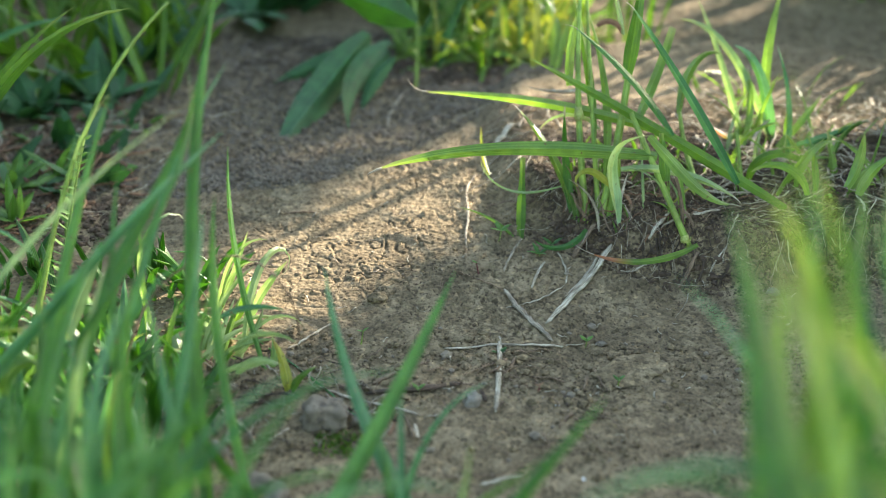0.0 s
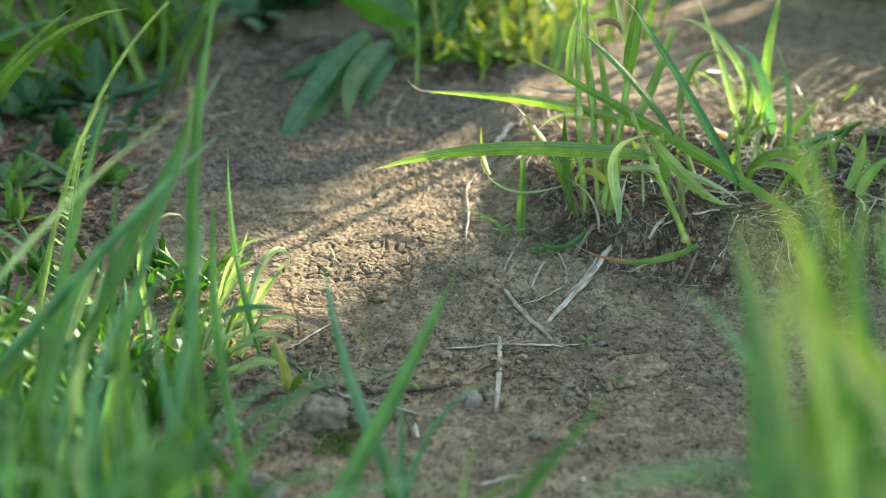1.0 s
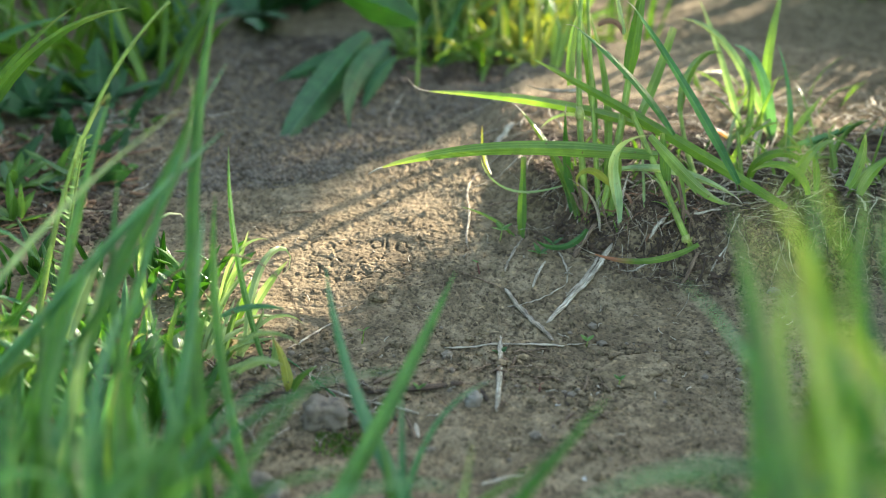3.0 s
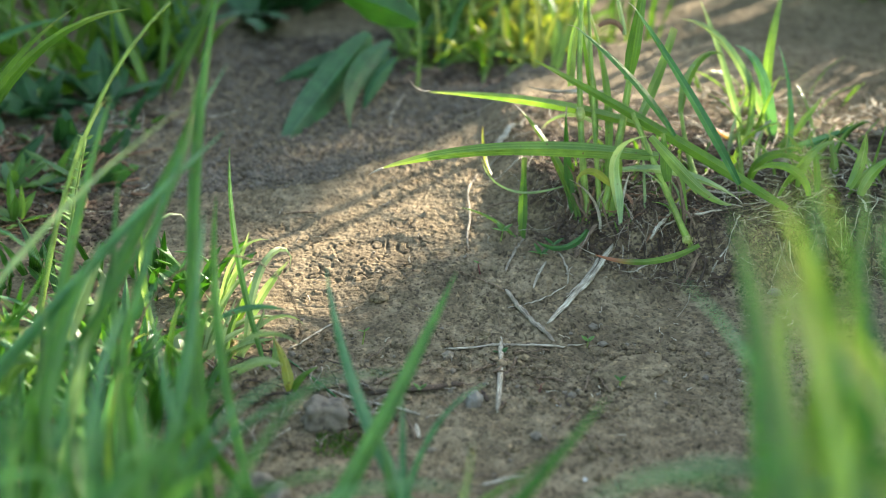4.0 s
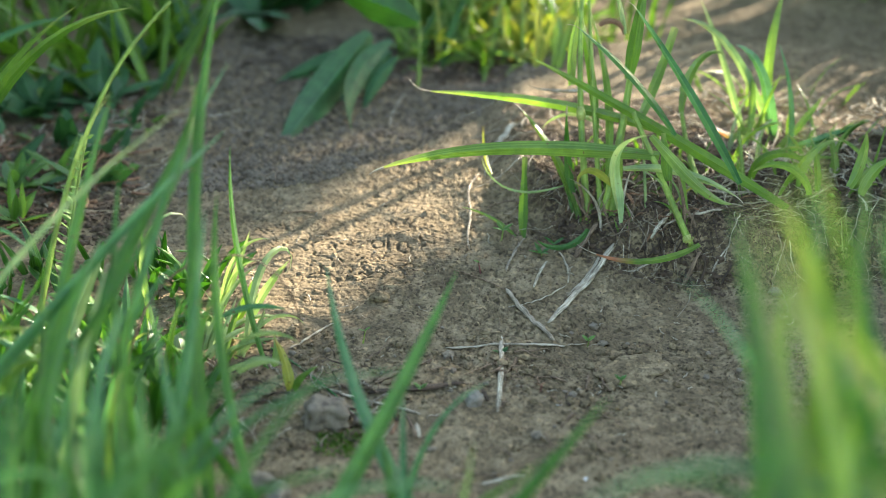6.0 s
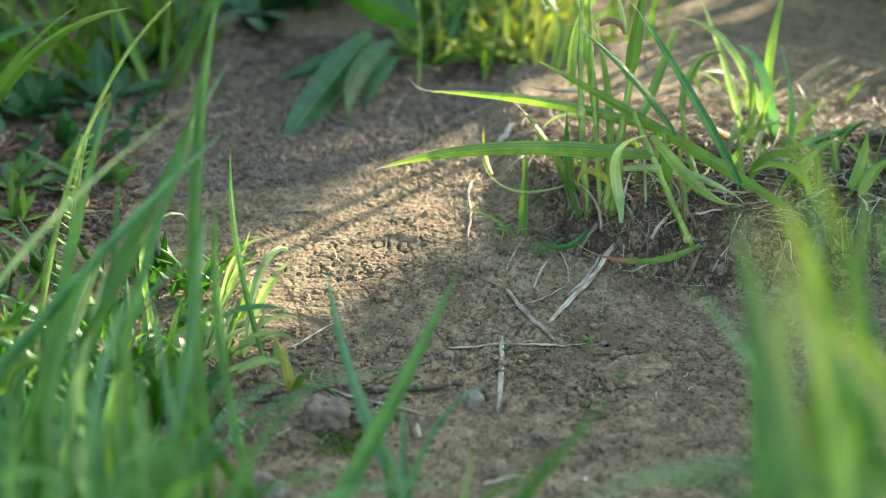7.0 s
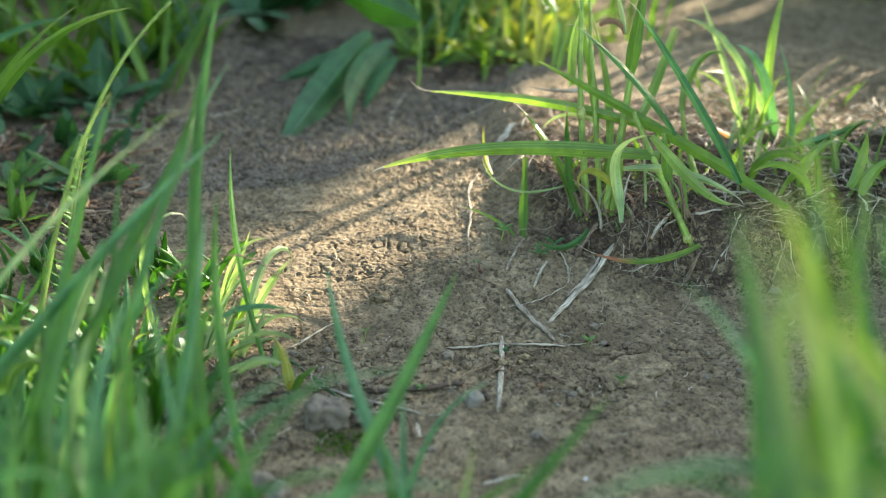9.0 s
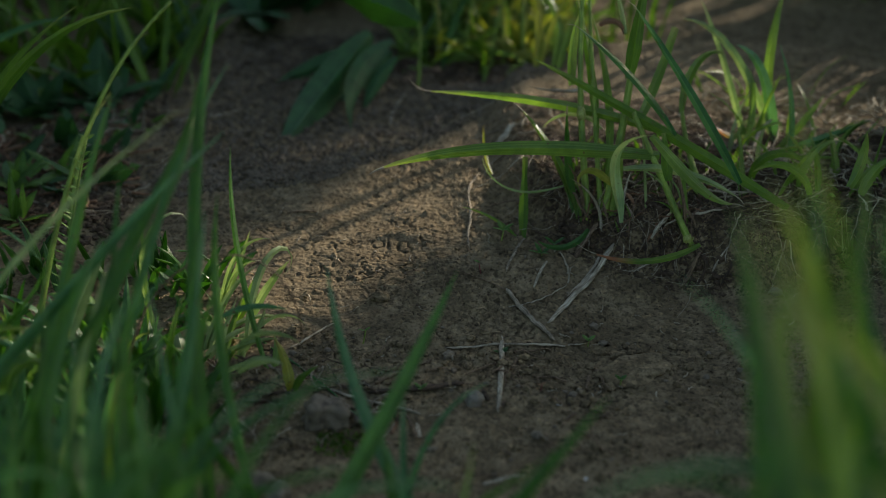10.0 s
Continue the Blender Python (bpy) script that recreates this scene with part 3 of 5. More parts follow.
blade(tuft, 81.7, 573.3, 62, 44.7, 14.5, 3.2, 6.6, FRESH, turn=-3, face=19, twist=-24, fold=0.33, up=53.1)
blade(tuft, 94.7, 553.3, -175, 126.7, 82.1, 20.1, 7.1, LIGHT, turn=10, face=-58, twist=-31, fold=0.33, up=26.5, power=2.0, dry=7, droop=25)
blade(tuft, 102.6, 566.6, 156, 119.0, 78.8, 15.0, 5.1, LIGHT, turn=12, face=-82, twist=38, fold=0.49, up=29.7, dry=12, droop=-70)
blade(tuft, 151.2, 542.8, 164, 131.4, 61.4, 3.6, 5.6, FRESH, turn=2, face=-56, twist=-25, fold=0.27, up=5.6)
blade(tuft, 125.7, 529.4, 165, 90.4, 30.2, 6.8, 4.2, BLUE, turn=5, face=-75, twist=-29, fold=0.25, up=33.5, dry=5, droop=30)
blade(tuft, 101.5, 557.3, 179, 68.6, 32.1, 20.2, 3.4, BLUE, turn=6, face=-92, twist=38, fold=0.51, up=33.9, dry=6, droop=40)
blade(tuft, 89.3, 588.1, 53, 50.1, 47.9, -7.1, 5.2, LIGHT, turn=8, face=4, twist=27, fold=0.29, up=26.9, blunt=0.7)
blade(tuft, 111.7, 599.3, 85, 47.9, 44.9, 93.2, 4.5, LIGHT, turn=-66, face=26, twist=11, fold=0.53, up=27.1, power=3.5)
blade(tuft, 67.9, 476.8, 81, 47.7, 75.8, -156.2, 4.6, PALE, turn=88, face=-63, twist=34, fold=0.42, up=54.5)
blade(tuft, 35.3, 552.0, 87, 40.0, 27.0, 0.1, 4.4, FRESH, turn=-2, face=-7, twist=15, fold=0.23, up=-2.0, blunt=0.55)
blade(tuft, 61.1, 557.1, 120, 61.3, 23.6, 28.3, 4.1, LIGHT, turn=29, face=-54, twist=-2, fold=0.57, up=-2.0, dry=6, droop=20)
blade(tuft, 60.1, 558.3, 118, 52.4, 25.4, -18.2, 4.1, DEEP, turn=-15, face=-38, twist=33, fold=0.29, up=-2.0, dry=5, droop=-30)
blade(tuft, 57.6, 586.4, 89, 37.1, 41.2, 5.3, 4.5, LIGHT, turn=-21, face=-10, twist=37, fold=0.55, up=43.8)
blade(tuft, 68.9, 575.9, 92, 70.1, 35.4, 1.3, 4.1, FRESH, turn=21, face=-31, twist=31, fold=0.34, up=24.3, dry=6, droop=50)
blade(tuft, 73.0, 565.4, 73, 85.6, 33.9, 1.8, 3.8, LIGHT, turn=49, face=-17, twist=9, fold=0.22, up=4.8, dry=5, droop=40)
blade(tuft, 107.7, 513.3, -163, 46.8, 115.9, -43.8, 3.1, RED_TIP, turn=-29, face=-44, twist=-18, fold=0.17, up=24.4, dry=9, droop=-20)
blade(tuft, 108.0, 542.0, 107, 29.5, 34.8, -16.0, 3.8, LIGHT, turn=-9, face=0, twist=-41, fold=0.28, up=-2.0)
blade(tuft, 94.4, 525.4, 104, 20.4, 30.6, -6.5, 4.9, FRESH, turn=-2, face=-24, twist=3, fold=0.30, up=47.1, blunt=0.4)
blade(tuft, 35.3, 552.0, 157, 34.0, 40.5, 43.9, 1.6, LIGHT, turn=12, face=-89, twist=45, fold=0.34, up=-2.0, dry=6, droop=30)
blade(tuft, 53.3, 556.5, 174, 45.6, 111.0, -101.6, 1.2, PALE, turn=-29, face=-49, twist=-27, fold=0.27, up=23.5, power=2.0)
blade(tuft, 63.2, 538.7, -163, 26.6, 153.7, -106.2, 3.1, DEEP, turn=-18, face=-47, twist=-13, fold=0.29, up=16.5)
blade(tuft, 72.6, 586.6, 149, 33.6, 47.0, 102.2, 2.1, PALE, turn=22, face=-59, twist=5, fold=0.20, up=23.1)
blade(tuft, 78.2, 623.0, 162, 39.7, 97.8, -32.3, 2.0, STRAW, turn=8, face=-60, twist=-39, fold=0.49, up=28.5, power=3.5)
blade(tuft, 22.3, 585.5, 114, 26.4, 65.4, -30.1, 1.8, YELLOW, turn=-28, face=-26, twist=10, fold=0.30, up=13.1)
blade(tuft, 76.1, 556.3, -162, 29.2, 45.5, 233.6, 3.6, YELLOW, turn=19, face=-72, twist=-29, fold=0.17, up=12.7, power=3.5)
blade(tuft, 68.3, 559.5, 142, 19.1, 29.7, 25.0, 3.0, LIGHT, turn=3, face=-49, twist=18, fold=0.58, up=-2.1)
blade(tuft, 74.1, 552.5, 47, 35.4, 24.5, -27.0, 4.1, LIGHT, turn=5, face=34, twist=21, fold=0.16, up=-2.0)
blade(tuft, 78.6, 550.5, -10, 52.5, 78.3, 39.5, 4.1, PALE, turn=-13, face=88, twist=-19, fold=0.50, up=26.9, dry=5, droop=30)
blade(tuft, 82.5, 596.9, 114, 23.7, 26.1, 7.7, 2.5, PALE, turn=2, face=-16, twist=-8, fold=0.43, up=65.6)
blade(tuft, 70.4, 598.6, -2, 15.7, 37.9, 146.3, 3.0, RUST, turn=-6, face=55, twist=29, fold=0.24, up=68.4)
blade(tuft, 84.9, 520.1, -46, 48.6, 121.3, -54.6, 4.9, LIGHT, turn=-3, face=43, twist=-5, fold=0.32, up=70.7, power=3.5, dry=5, droop=20)
blade(tuft, 79.8, 545.4, 130, 10.8, 36.6, -6.7, 1.3, LIGHT, face=-65, twist=42, fold=0.15, up=-2.0)
blade(tuft, 80.5, 545.2, 62, 11.9, 16.7, 29.8, 1.3, LIGHT, turn=-3, face=28, twist=-41, fold=0.50, up=-2.0)
blade(tuft, 81.0, 545.1, 26, 10.9, 23.1, 60.9, 1.1, FRESH, turn=-2, face=49, twist=-12, fold=0.19, up=-2.0)
blade(tuft, 111.0, 568.9, -54, 12.3, 157.2, -21.4, 4.1, LIGHT, turn=1, face=21, twist=43, fold=0.24, up=12.2)
blade(tuft, 55.9, 563.5, 65, 20.8, -4.2, 111.1, 1.0, STRAW, turn=-21, face=-22, twist=-16, fold=0.53, up=-2.0)
blade(tuft, 70.1, 550.3, -162, 37.4, -8.5, 72.1, 1.6, STRAW, face=50, twist=-7, fold=0.55, up=-2.0)
blade(tuft, 103.6, 545.0, 165, 18.1, 0.3, 92.8, 1.2, LIGHT, turn=4, face=-83, twist=-21, fold=0.55, up=-2.0)
blade(tuft, 71.9, 556.7, 69, 41.4, 26.2, 62.1, 2.2, BROWN, turn=-42, face=-17, twist=-1, fold=0.24, up=-2.0)
blade(tuft, 105.9, 541.0, 120, 39.7, 2.9, 36.2, 2.1, BROWN, turn=10, face=-72, twist=-7, fold=0.51, up=-2.0)
blade(tuft, 101.9, 546.9, 86, 25.9, 42.1, 0.1, 1.3, BROWN, turn=1, face=59, twist=-41, fold=0.21, up=-2.0)
blade(tuft, 111.9, 541.9, 166, 22.2, 12.8, 73.6, 1.8, BROWN, turn=6, face=-31, twist=-10, fold=0.25, up=-2.0)
blade(tuft, 61.8, 556.4, 103, 21.7, 14.0, 45.1, 1.5, LIGHT, turn=13, face=-74, twist=34, fold=0.45, up=-2.0)
blade(tuft, 72.5, 550.3, 87, 34.4, 38.7, 3.4, 0.9, LIGHT, turn=8, face=16, twist=-35, fold=0.27, up=-2.0)
blade(tuft, 100.7, 550.7, 58, 30.3, 47.8, 52.2, 1.3, YELLOW, turn=-25, face=59, twist=-37, fold=0.32, up=-2.0)
blade(tuft, 101.1, 547.3, 84, 27.2, 65.5, -0.9, 1.0, LIGHT, turn=3, face=-34, twist=27, fold=0.60, up=-2.0)
blade(tuft, 77.9, 549.9, 74, 28.2, 4.6, 40.5, 1.9, STRAW, turn=-20, face=-37, twist=27, fold=0.54, up=-2.0)
blade(tuft, 63.2, 559.7, -177, 30.0, -3.7, 41.7, 2.3, BROWN, turn=1, face=36, twist=13, fold=0.20, up=-2.0)
blade(tuft, 100.8, 544.6, 86, 27.7, 50.5, -1.1, 1.3, LIGHT, turn=-6, face=-8, twist=44, fold=0.45, up=-2.0)
blade(tuft, 90.1, 549.6, 87, 43.9, 41.9, 0.8, 1.4, PALE, turn=6, face=-20, twist=10, fold=0.21, up=-2.0)
blade(tuft, 100.0, 547.0, 175, 36.7, -11.7, 90.9, 1.1, PALE, turn=6, face=-117, twist=36, fold=0.41, up=-2.0)
blade(tuft, 73.9, 551.9, 150, 17.6, 1.7, 35.5, 1.2, BROWN, turn=1, face=-2, twist=-29, fold=0.42, up=-2.0)
blade(tuft, 84.5, 547.5, 112, 17.9, 13.8, 63.6, 1.0, LIGHT, turn=11, face=-23, twist=-0, fold=0.57, up=-2.0)
blade(tuft, 98.9, 542.0, 79, 22.4, 48.3, 37.9, 2.0, PALE, turn=-28, face=51, twist=14, fold=0.46, up=-2.0)
blade(tuft, 107.1, 547.3, 109, 30.0, 7.0, 81.8, 2.0, PALE, turn=26, face=-10, twist=45, fold=0.33, up=-2.0)
# ---- the tuft behind it ----
tuft = plant("grass_tuft", 159, 627, "thin green grass tuft with pale folded leaves among dry stalks", "grass", "grass tufts")
blade(tuft, 149.9, 629.5, 104, 82.3, 40.8, 6.9, 3.7, PALE, turn=12, face=-37, twist=-2, fold=0.20, up=-2.0, power=3.5)
blade(tuft, 164.4, 630.1, 132, 82.9, 31.2, 65.1, 5.2, PALE, turn=22, face=-96, twist=21, fold=0.33, up=-2.0, power=3.5)
blade(tuft, 163.9, 630.3, 122, 57.0, 15.4, 72.8, 6.6, BLUE, turn=18, face=-84, twist=22, fold=0.34, up=-2.0, power=3.5)
blade(tuft, 145.7, 619.0, 52, 45.7, 34.7, 10.8, 4.2, LIGHT, turn=48, face=-29, twist=7, fold=0.28, up=-2.0)
blade(tuft, 161.5, 595.3, 63, 66.8, 36.8, 8.2, 2.9, BLUE, turn=48, face=-26, twist=11, fold=0.40, up=-2.0)
blade(tuft, 159.1, 615.5, 22, 42.3, 50.2, 5.7, 3.9, LIGHT, turn=23, face=39, twist=-19, fold=0.19, up=-2.0)
blade(tuft, 159.6, 615.8, -51, 54.0, 52.6, 27.7, 4.1, BLUE, turn=86, face=82, twist=0, fold=0.36, up=-2.0)
blade(tuft, 159.3, 589.6, 21, 32.5, 37.5, 77.2, 2.3, LIGHT, turn=-20, face=49, twist=15, fold=0.41, up=-2.0)
blade(tuft, 149.1, 591.2, 37, 27.9, 15.6, 90.3, 2.9, LIGHT, turn=-30, face=59, twist=-22, fold=0.39, up=-2.0)
blade(tuft, 142.5, 576.2, 351, 45.6, -23.2, 175.8, 4.4, FRESH, turn=-21, face=58, twist=13, fold=0.18, up=-2.0)
blade(tuft, 164.6, 639.8, 114, 78.9, 21.1, 1.1, 5.7, LIGHT, turn=-72, face=6, twist=-9, fold=0.28, up=-2.0)
blade(tuft, 172.9, 634.6, 32, 28.2, 40.3, 9.4, 3.6, LIGHT, turn=-2, face=33, twist=44, fold=0.42, up=-2.0)
blade(tuft, 171.9, 630.1, 5, 40.9, 87.1, -24.5, 3.3, DEEP, turn=6, face=59, twist=-17, fold=0.27, up=-0.3)
blade(tuft, 165.7, 628.3, 173, 35.3, 84.0, -25.1, 4.0, RED_TIP, turn=-5, face=-47, twist=-25, fold=0.55, up=-3.8)
blade(tuft, 167.9, 606.8, -162, 33.5, 69.3, 70.3, 5.3, FRESH, turn=21, face=-76, twist=25, fold=0.26, up=-1.8)
blade(tuft, 162.0, 642.0, 149, 12.4, 55.8, -25.2, 2.5, PALE, turn=-1, face=-42, twist=-18, fold=0.22, up=-2.0)
blade(tuft, 172.0, 642.1, 132, 13.9, 45.2, -24.7, 3.3, PALE, turn=-1, face=-58, twist=26, fold=0.40, up=-2.0)
blade(tuft, 168.6, 650.2, 163, 20.1, 15.8, 123.5, 3.3, PALE, turn=11, face=-96, twist=41, fold=0.39, up=-4.9)
stem(tuft, 137.7, 567.8, 100, 31.2, 26.8, 1.2, 2.6, CULM, turn=1, up=-2.0)
blade(tuft, 160.9, 565.4, 51, 34.8, 0.2, 107.3, 4.1, LIGHT, turn=-36, face=40, twist=-31, fold=0.16, up=5.2)
blade(tuft, 160.6, 545.4, 151, 32.6, 10.8, 122.2, 4.1, LIGHT, turn=26, face=-72, twist=-17, fold=0.18, up=10.5)
blade(tuft, 168.6, 563.0, 77, 30.6, 9.8, 41.2, 3.3, FRESH, turn=35, face=-43, twist=44, fold=0.55, up=0.6)
blade(tuft, 172.1, 528.9, 50, 26.0, 69.6, -86.0, 4.9, LIGHT, face=18, twist=18, fold=0.44, up=29.8)
blade(tuft, 176.9, 527.3, 32, 22.3, 22.0, 56.4, 4.9, LIGHT, turn=-8, face=32, twist=41, fold=0.47, up=28.6)
blade(tuft, 161.1, 591.0, 87, 24.7, 28.6, -5.6, 1.5, PALE, turn=-15, face=-28, twist=-39, fold=0.54, up=-2.0)
blade(tuft, 149.3, 609.2, 80, 40.5, 44.9, 51.8, 2.0, STRAW, turn=-48, face=52, twist=-20, fold=0.29, up=-2.0)
blade(tuft, 181.7, 628.9, 38, 15.4, -43.9, 156.4, 1.7, LIGHT, turn=3, face=-15, twist=20, fold=0.52, up=-2.0)
blade(tuft, 183.0, 590.2, 72, 39.0, 6.9, 87.1, 2.9, FRESH, turn=-52, face=53, twist=-35, fold=0.56, up=-2.0)
blade(tuft, 148.7, 593.8, 95, 26.0, 9.0, 61.3, 2.5, PALE, turn=-39, face=-4, twist=27, fold=0.50, up=-2.0)
blade(tuft, 155.1, 583.0, 113, 34.1, 4.1, 99.0, 1.8, LIGHT, turn=30, face=-42, twist=18, fold=0.39, up=-2.0)
blade(tuft, 188.0, 611.7, 64, 20.9, 36.2, 68.1, 2.3, FRESH, turn=-28, face=66, twist=-41, fold=0.30, up=-2.0)
blade(tuft, 170.9, 625.5, -119, 24.7, 20.4, -1.5, 2.8, LIGHT, turn=1, face=1, twist=-25, fold=0.58, up=-2.0)
blade(tuft, 173.9, 574.9, 68, 21.3, 56.2, 56.2, 1.7, PALE, turn=-30, face=23, twist=-18, fold=0.42, up=-2.0)
blade(tuft, 137.4, 607.8, 82, 41.6, 36.9, 24.4, 1.8, PALE, turn=-36, face=-5, twist=18, fold=0.23, up=-2.0)
blade(tuft, 131.5, 580.0, 138, 34.1, 1.9, 43.9, 2.0, STRAW, turn=7, face=-92, twist=11, fold=0.38, up=-2.0)
blade(tuft, 139.0, 617.1, 66, 35.5, 47.5, 66.7, 2.7, LIGHT, turn=-39, face=42, twist=25, fold=0.47, up=-2.0)
blade(tuft, 186.8, 618.0, 51, 18.7, -13.0, 86.0, 2.5, LIGHT, turn=-6, face=-36, twist=44, fold=0.26, up=-2.0)
blade(tuft, 184.2, 627.0, 93, 35.7, 19.6, 44.1, 2.5, LIGHT, turn=26, face=-1, twist=44, fold=0.49, up=-2.0)
blade(tuft, 169.5, 584.8, 87, 31.3, 36.0, 44.4, 2.5, FRESH, turn=31, face=-88, twist=44, fold=0.49, up=-2.0)
blade(tuft, 142.5, 630.8, 46, 30.4, 37.9, 60.1, 2.5, PALE, turn=-20, face=77, twist=15, fold=0.20, up=-2.0)
# ---- right-hand leaves close to the eye ----
tuft = plant("grass_tuft", 80, 186, "tall bright green grass leaning over the near edge of the path", "grass", "grass tufts")
blade(tuft, 67.0, 87.3, 88, 221.5, 29.9, 21.6, 8.3, FRESH, turn=18, face=-18, twist=26, fold=0.17, up=-2.0, power=3.5)
blade(tuft, 105.7, 120.8, 159, 208.5, 16.5, 32.9, 6.9, DEEP, turn=-68, face=-6, twist=-23, fold=0.41, up=-2.0)
blade(tuft, 49.3, 128.2, 41, 209.0, 20.4, 40.9, 5.8, LIGHT, turn=79, face=-30, twist=10, fold=0.36, up=-2.0, power=3.5)
blade(tuft, 65.8, 214.5, 141, 187.5, -6.3, 42.8, 8.0, LIGHT, turn=-0, face=-70, twist=6, fold=0.21, up=-2.0, power=3.5)
blade(tuft, 71.2, 199.6, 236, 188.0, -3.1, 63.9, 5.7, FRESH, turn=-158, face=-69, twist=-4, fold=0.40, up=-2.0, power=3.5)
blade(tuft, 95.6, 152.3, 106, 184.2, 7.7, 66.7, 6.4, LIGHT, turn=17, face=-40, twist=28, fold=0.34, up=-2.0, power=3.5)
blade(tuft, 121.3, 184.4, 143, 196.7, 11.5, 42.7, 5.2, FRESH, turn=67, face=67, twist=-3, fold=0.16, up=-2.0, power=3.5)
blade(tuft, 99.8, 161.0, 137, 195.9, -1.7, 48.9, 5.1, DEEP, turn=-38, face=-24, twist=-26, fold=0.26, up=-2.0)
blade(tuft, 103.4, 204.7, 322, 190.7, -3.3, 80.2, 4.2, BLUE, turn=-264, face=-58, twist=-7, fold=0.33, up=-2.0, power=2.0)
blade(tuft, 91.3, 234.3, 164, 189.2, -8.5, 47.1, 4.0, BLUE, turn=60, face=39, twist=3, fold=0.16, up=-2.0, power=2.0)
blade(tuft, 84.9, 194.2, 94, 168.0, 14.7, 59.8, 4.3, BLUE, turn=37, face=-47, twist=-10, fold=0.33, up=-2.0, power=3.5)
blade(tuft, 88.5, 168.9, 195, 168.8, 7.2, 47.5, 6.4, BLUE, turn=-107, face=-62, twist=28, fold=0.21, up=-2.0, power=3.5)
blade(tuft, 72.2, 178.6, 239, 159.5, 1.5, 63.8, 7.0, DEEP, turn=-156, face=-66, twist=22, fold=0.41, up=-2.0, power=3.5)
blade(tuft, 67.8, 174.6, 233, 180.3, -33.7, 74.8, 5.4, BLUE, turn=-12, face=24, twist=23, fold=0.43, up=-2.0)
blade(tuft, 100.9, 224.4, 254, 191.6, 17.0, 42.8, 6.1, LIGHT, turn=-25, face=38, twist=-8, fold=0.49, up=-2.0, power=3.5)
blade(tuft, 65.7, 227.7, 165, 210.1, -6.9, 30.6, 1.7, FRESH, turn=56, face=79, twist=-19, fold=0.40, up=-2.0, power=2.0)
blade(tuft, 76.0, 202.0, 109, 207.3, 5.3, 60.5, 1.5, BLUE, turn=-23, face=-18, twist=-2, fold=0.32, up=-2.0, power=3.5)
blade(tuft, 67.3, 196.2, 86, 214.1, -2.2, 84.7, 1.5, FRESH, turn=-10, face=-21, twist=24, fold=0.44, up=-2.0, power=2.0)
blade(tuft, 81.3, 226.2, 249, 228.8, -27.1, 80.5, 2.0, LIGHT, turn=-18, face=38, twist=-8, fold=0.46, up=-2.0)
blade(tuft, 113.0, 191.1, 125, 197.9, -4.6, 128.6, 4.6, BLUE, turn=68, face=-66, twist=-2, fold=0.47, up=-2.0, power=2.0)
blade(tuft, 69.8, 222.2, 151, 150.3, -8.5, 132.3, 3.9, BLUE, turn=41, face=78, twist=13, fold=0.23, up=-2.0, power=3.5)
blade(tuft, 92.2, 242.9, 94, 187.0, -2.9, 83.1, 2.6, FRESH, turn=-17, face=3, twist=-10, fold=0.21, up=-2.0, power=2.0)
blade(tuft, 91.6, 170.9, 122, 246.2, -18.9, 118.6, 5.2, FRESH, turn=-55, face=-43, twist=23, fold=0.47, up=-2.0)
blade(tuft, 116.7, 137.4, 126, 182.0, 36.4, -37.2, 6.3, DEEP, turn=17, face=-22, twist=-11, fold=0.40, up=-2.0, power=3.5)
blade(tuft, 63.2, 210.3, 196, 175.0, -4.6, 67.0, 6.1, FRESH, turn=-124, face=-45, twist=0, fold=0.38, up=-2.0, power=3.5)
blade(tuft, 61.2, 188.9, 90, 183.9, 7.8, 57.6, 4.0, DEEP, turn=5, face=-27, twist=5, fold=0.22, up=-2.0, power=3.5)
blade(tuft, 81.0, 223.7, 130, 177.7, -6.0, 63.1, 4.4, DEEP, turn=-38, face=-18, twist=1, fold=0.37, up=-2.0, power=3.5)
blade(tuft, 88.7, 185.2, 131, 173.0, -2.3, 34.5, 5.0, DEEP, turn=71, face=109, twist=-24, fold=0.40, up=-2.0, power=2.0)
blade(tuft, 73.8, 209.2, 254, 222.7, -41.1, 99.5, 5.1, FRESH, turn=-25, face=-12, twist=23, fold=0.41, up=-2.0)
# ---- lone leaves in the near foreground ----
tuft = plant("grass_tuft", -17, 344, "few slender green grass leaves rising before the bare path", "grass", "grass tufts")
blade(tuft, -62.9, 276.0, 47, 145.6, 50.3, 9.0, 6.8, LUSH, turn=17, face=41, twist=-15, fold=0.28, up=-2.0)
blade(tuft, 9.9, 316.5, 145, 119.8, 48.5, 4.6, 5.0, BLUE, turn=-45, face=-18, twist=6, fold=0.17, up=-2.0)
blade(tuft, -9.0, 305.1, 101, 71.9, 21.5, 25.7, 3.6, BLUE, turn=-11, face=29, twist=-27, fold=0.24, up=-2.0)
blade(tuft, -14.5, 322.3, 82, 77.3, 17.1, 75.2, 2.6, BLUE, turn=-50, face=61, twist=-15, fold=0.31, up=-2.0, power=2.0)
blade(tuft, -48.8, 234.8, 18, 142.8, 35.3, 26.6, 6.0, DEEP, turn=24, face=27, twist=19, fold=0.37, up=-2.0)
blade(tuft, -14.8, 317.8, 92, 63.1, -2.2, 68.3, 3.5, LUSH, turn=29, face=3, twist=-20, fold=0.45, up=-2.0, power=3.5)
blade(tuft, -97.4, 265.3, 44, 147.6, 20.7, 82.5, 2.4, BLUE, turn=-34, face=65, twist=1, fold=0.38, up=-2.0, power=2.0)
blade(tuft, -111.6, 245.3, -8, 163.1, 33.7, 78.4, 3.5, BLUE, turn=14, face=91, twist=-24, fold=0.36, up=-2.0, power=3.5)
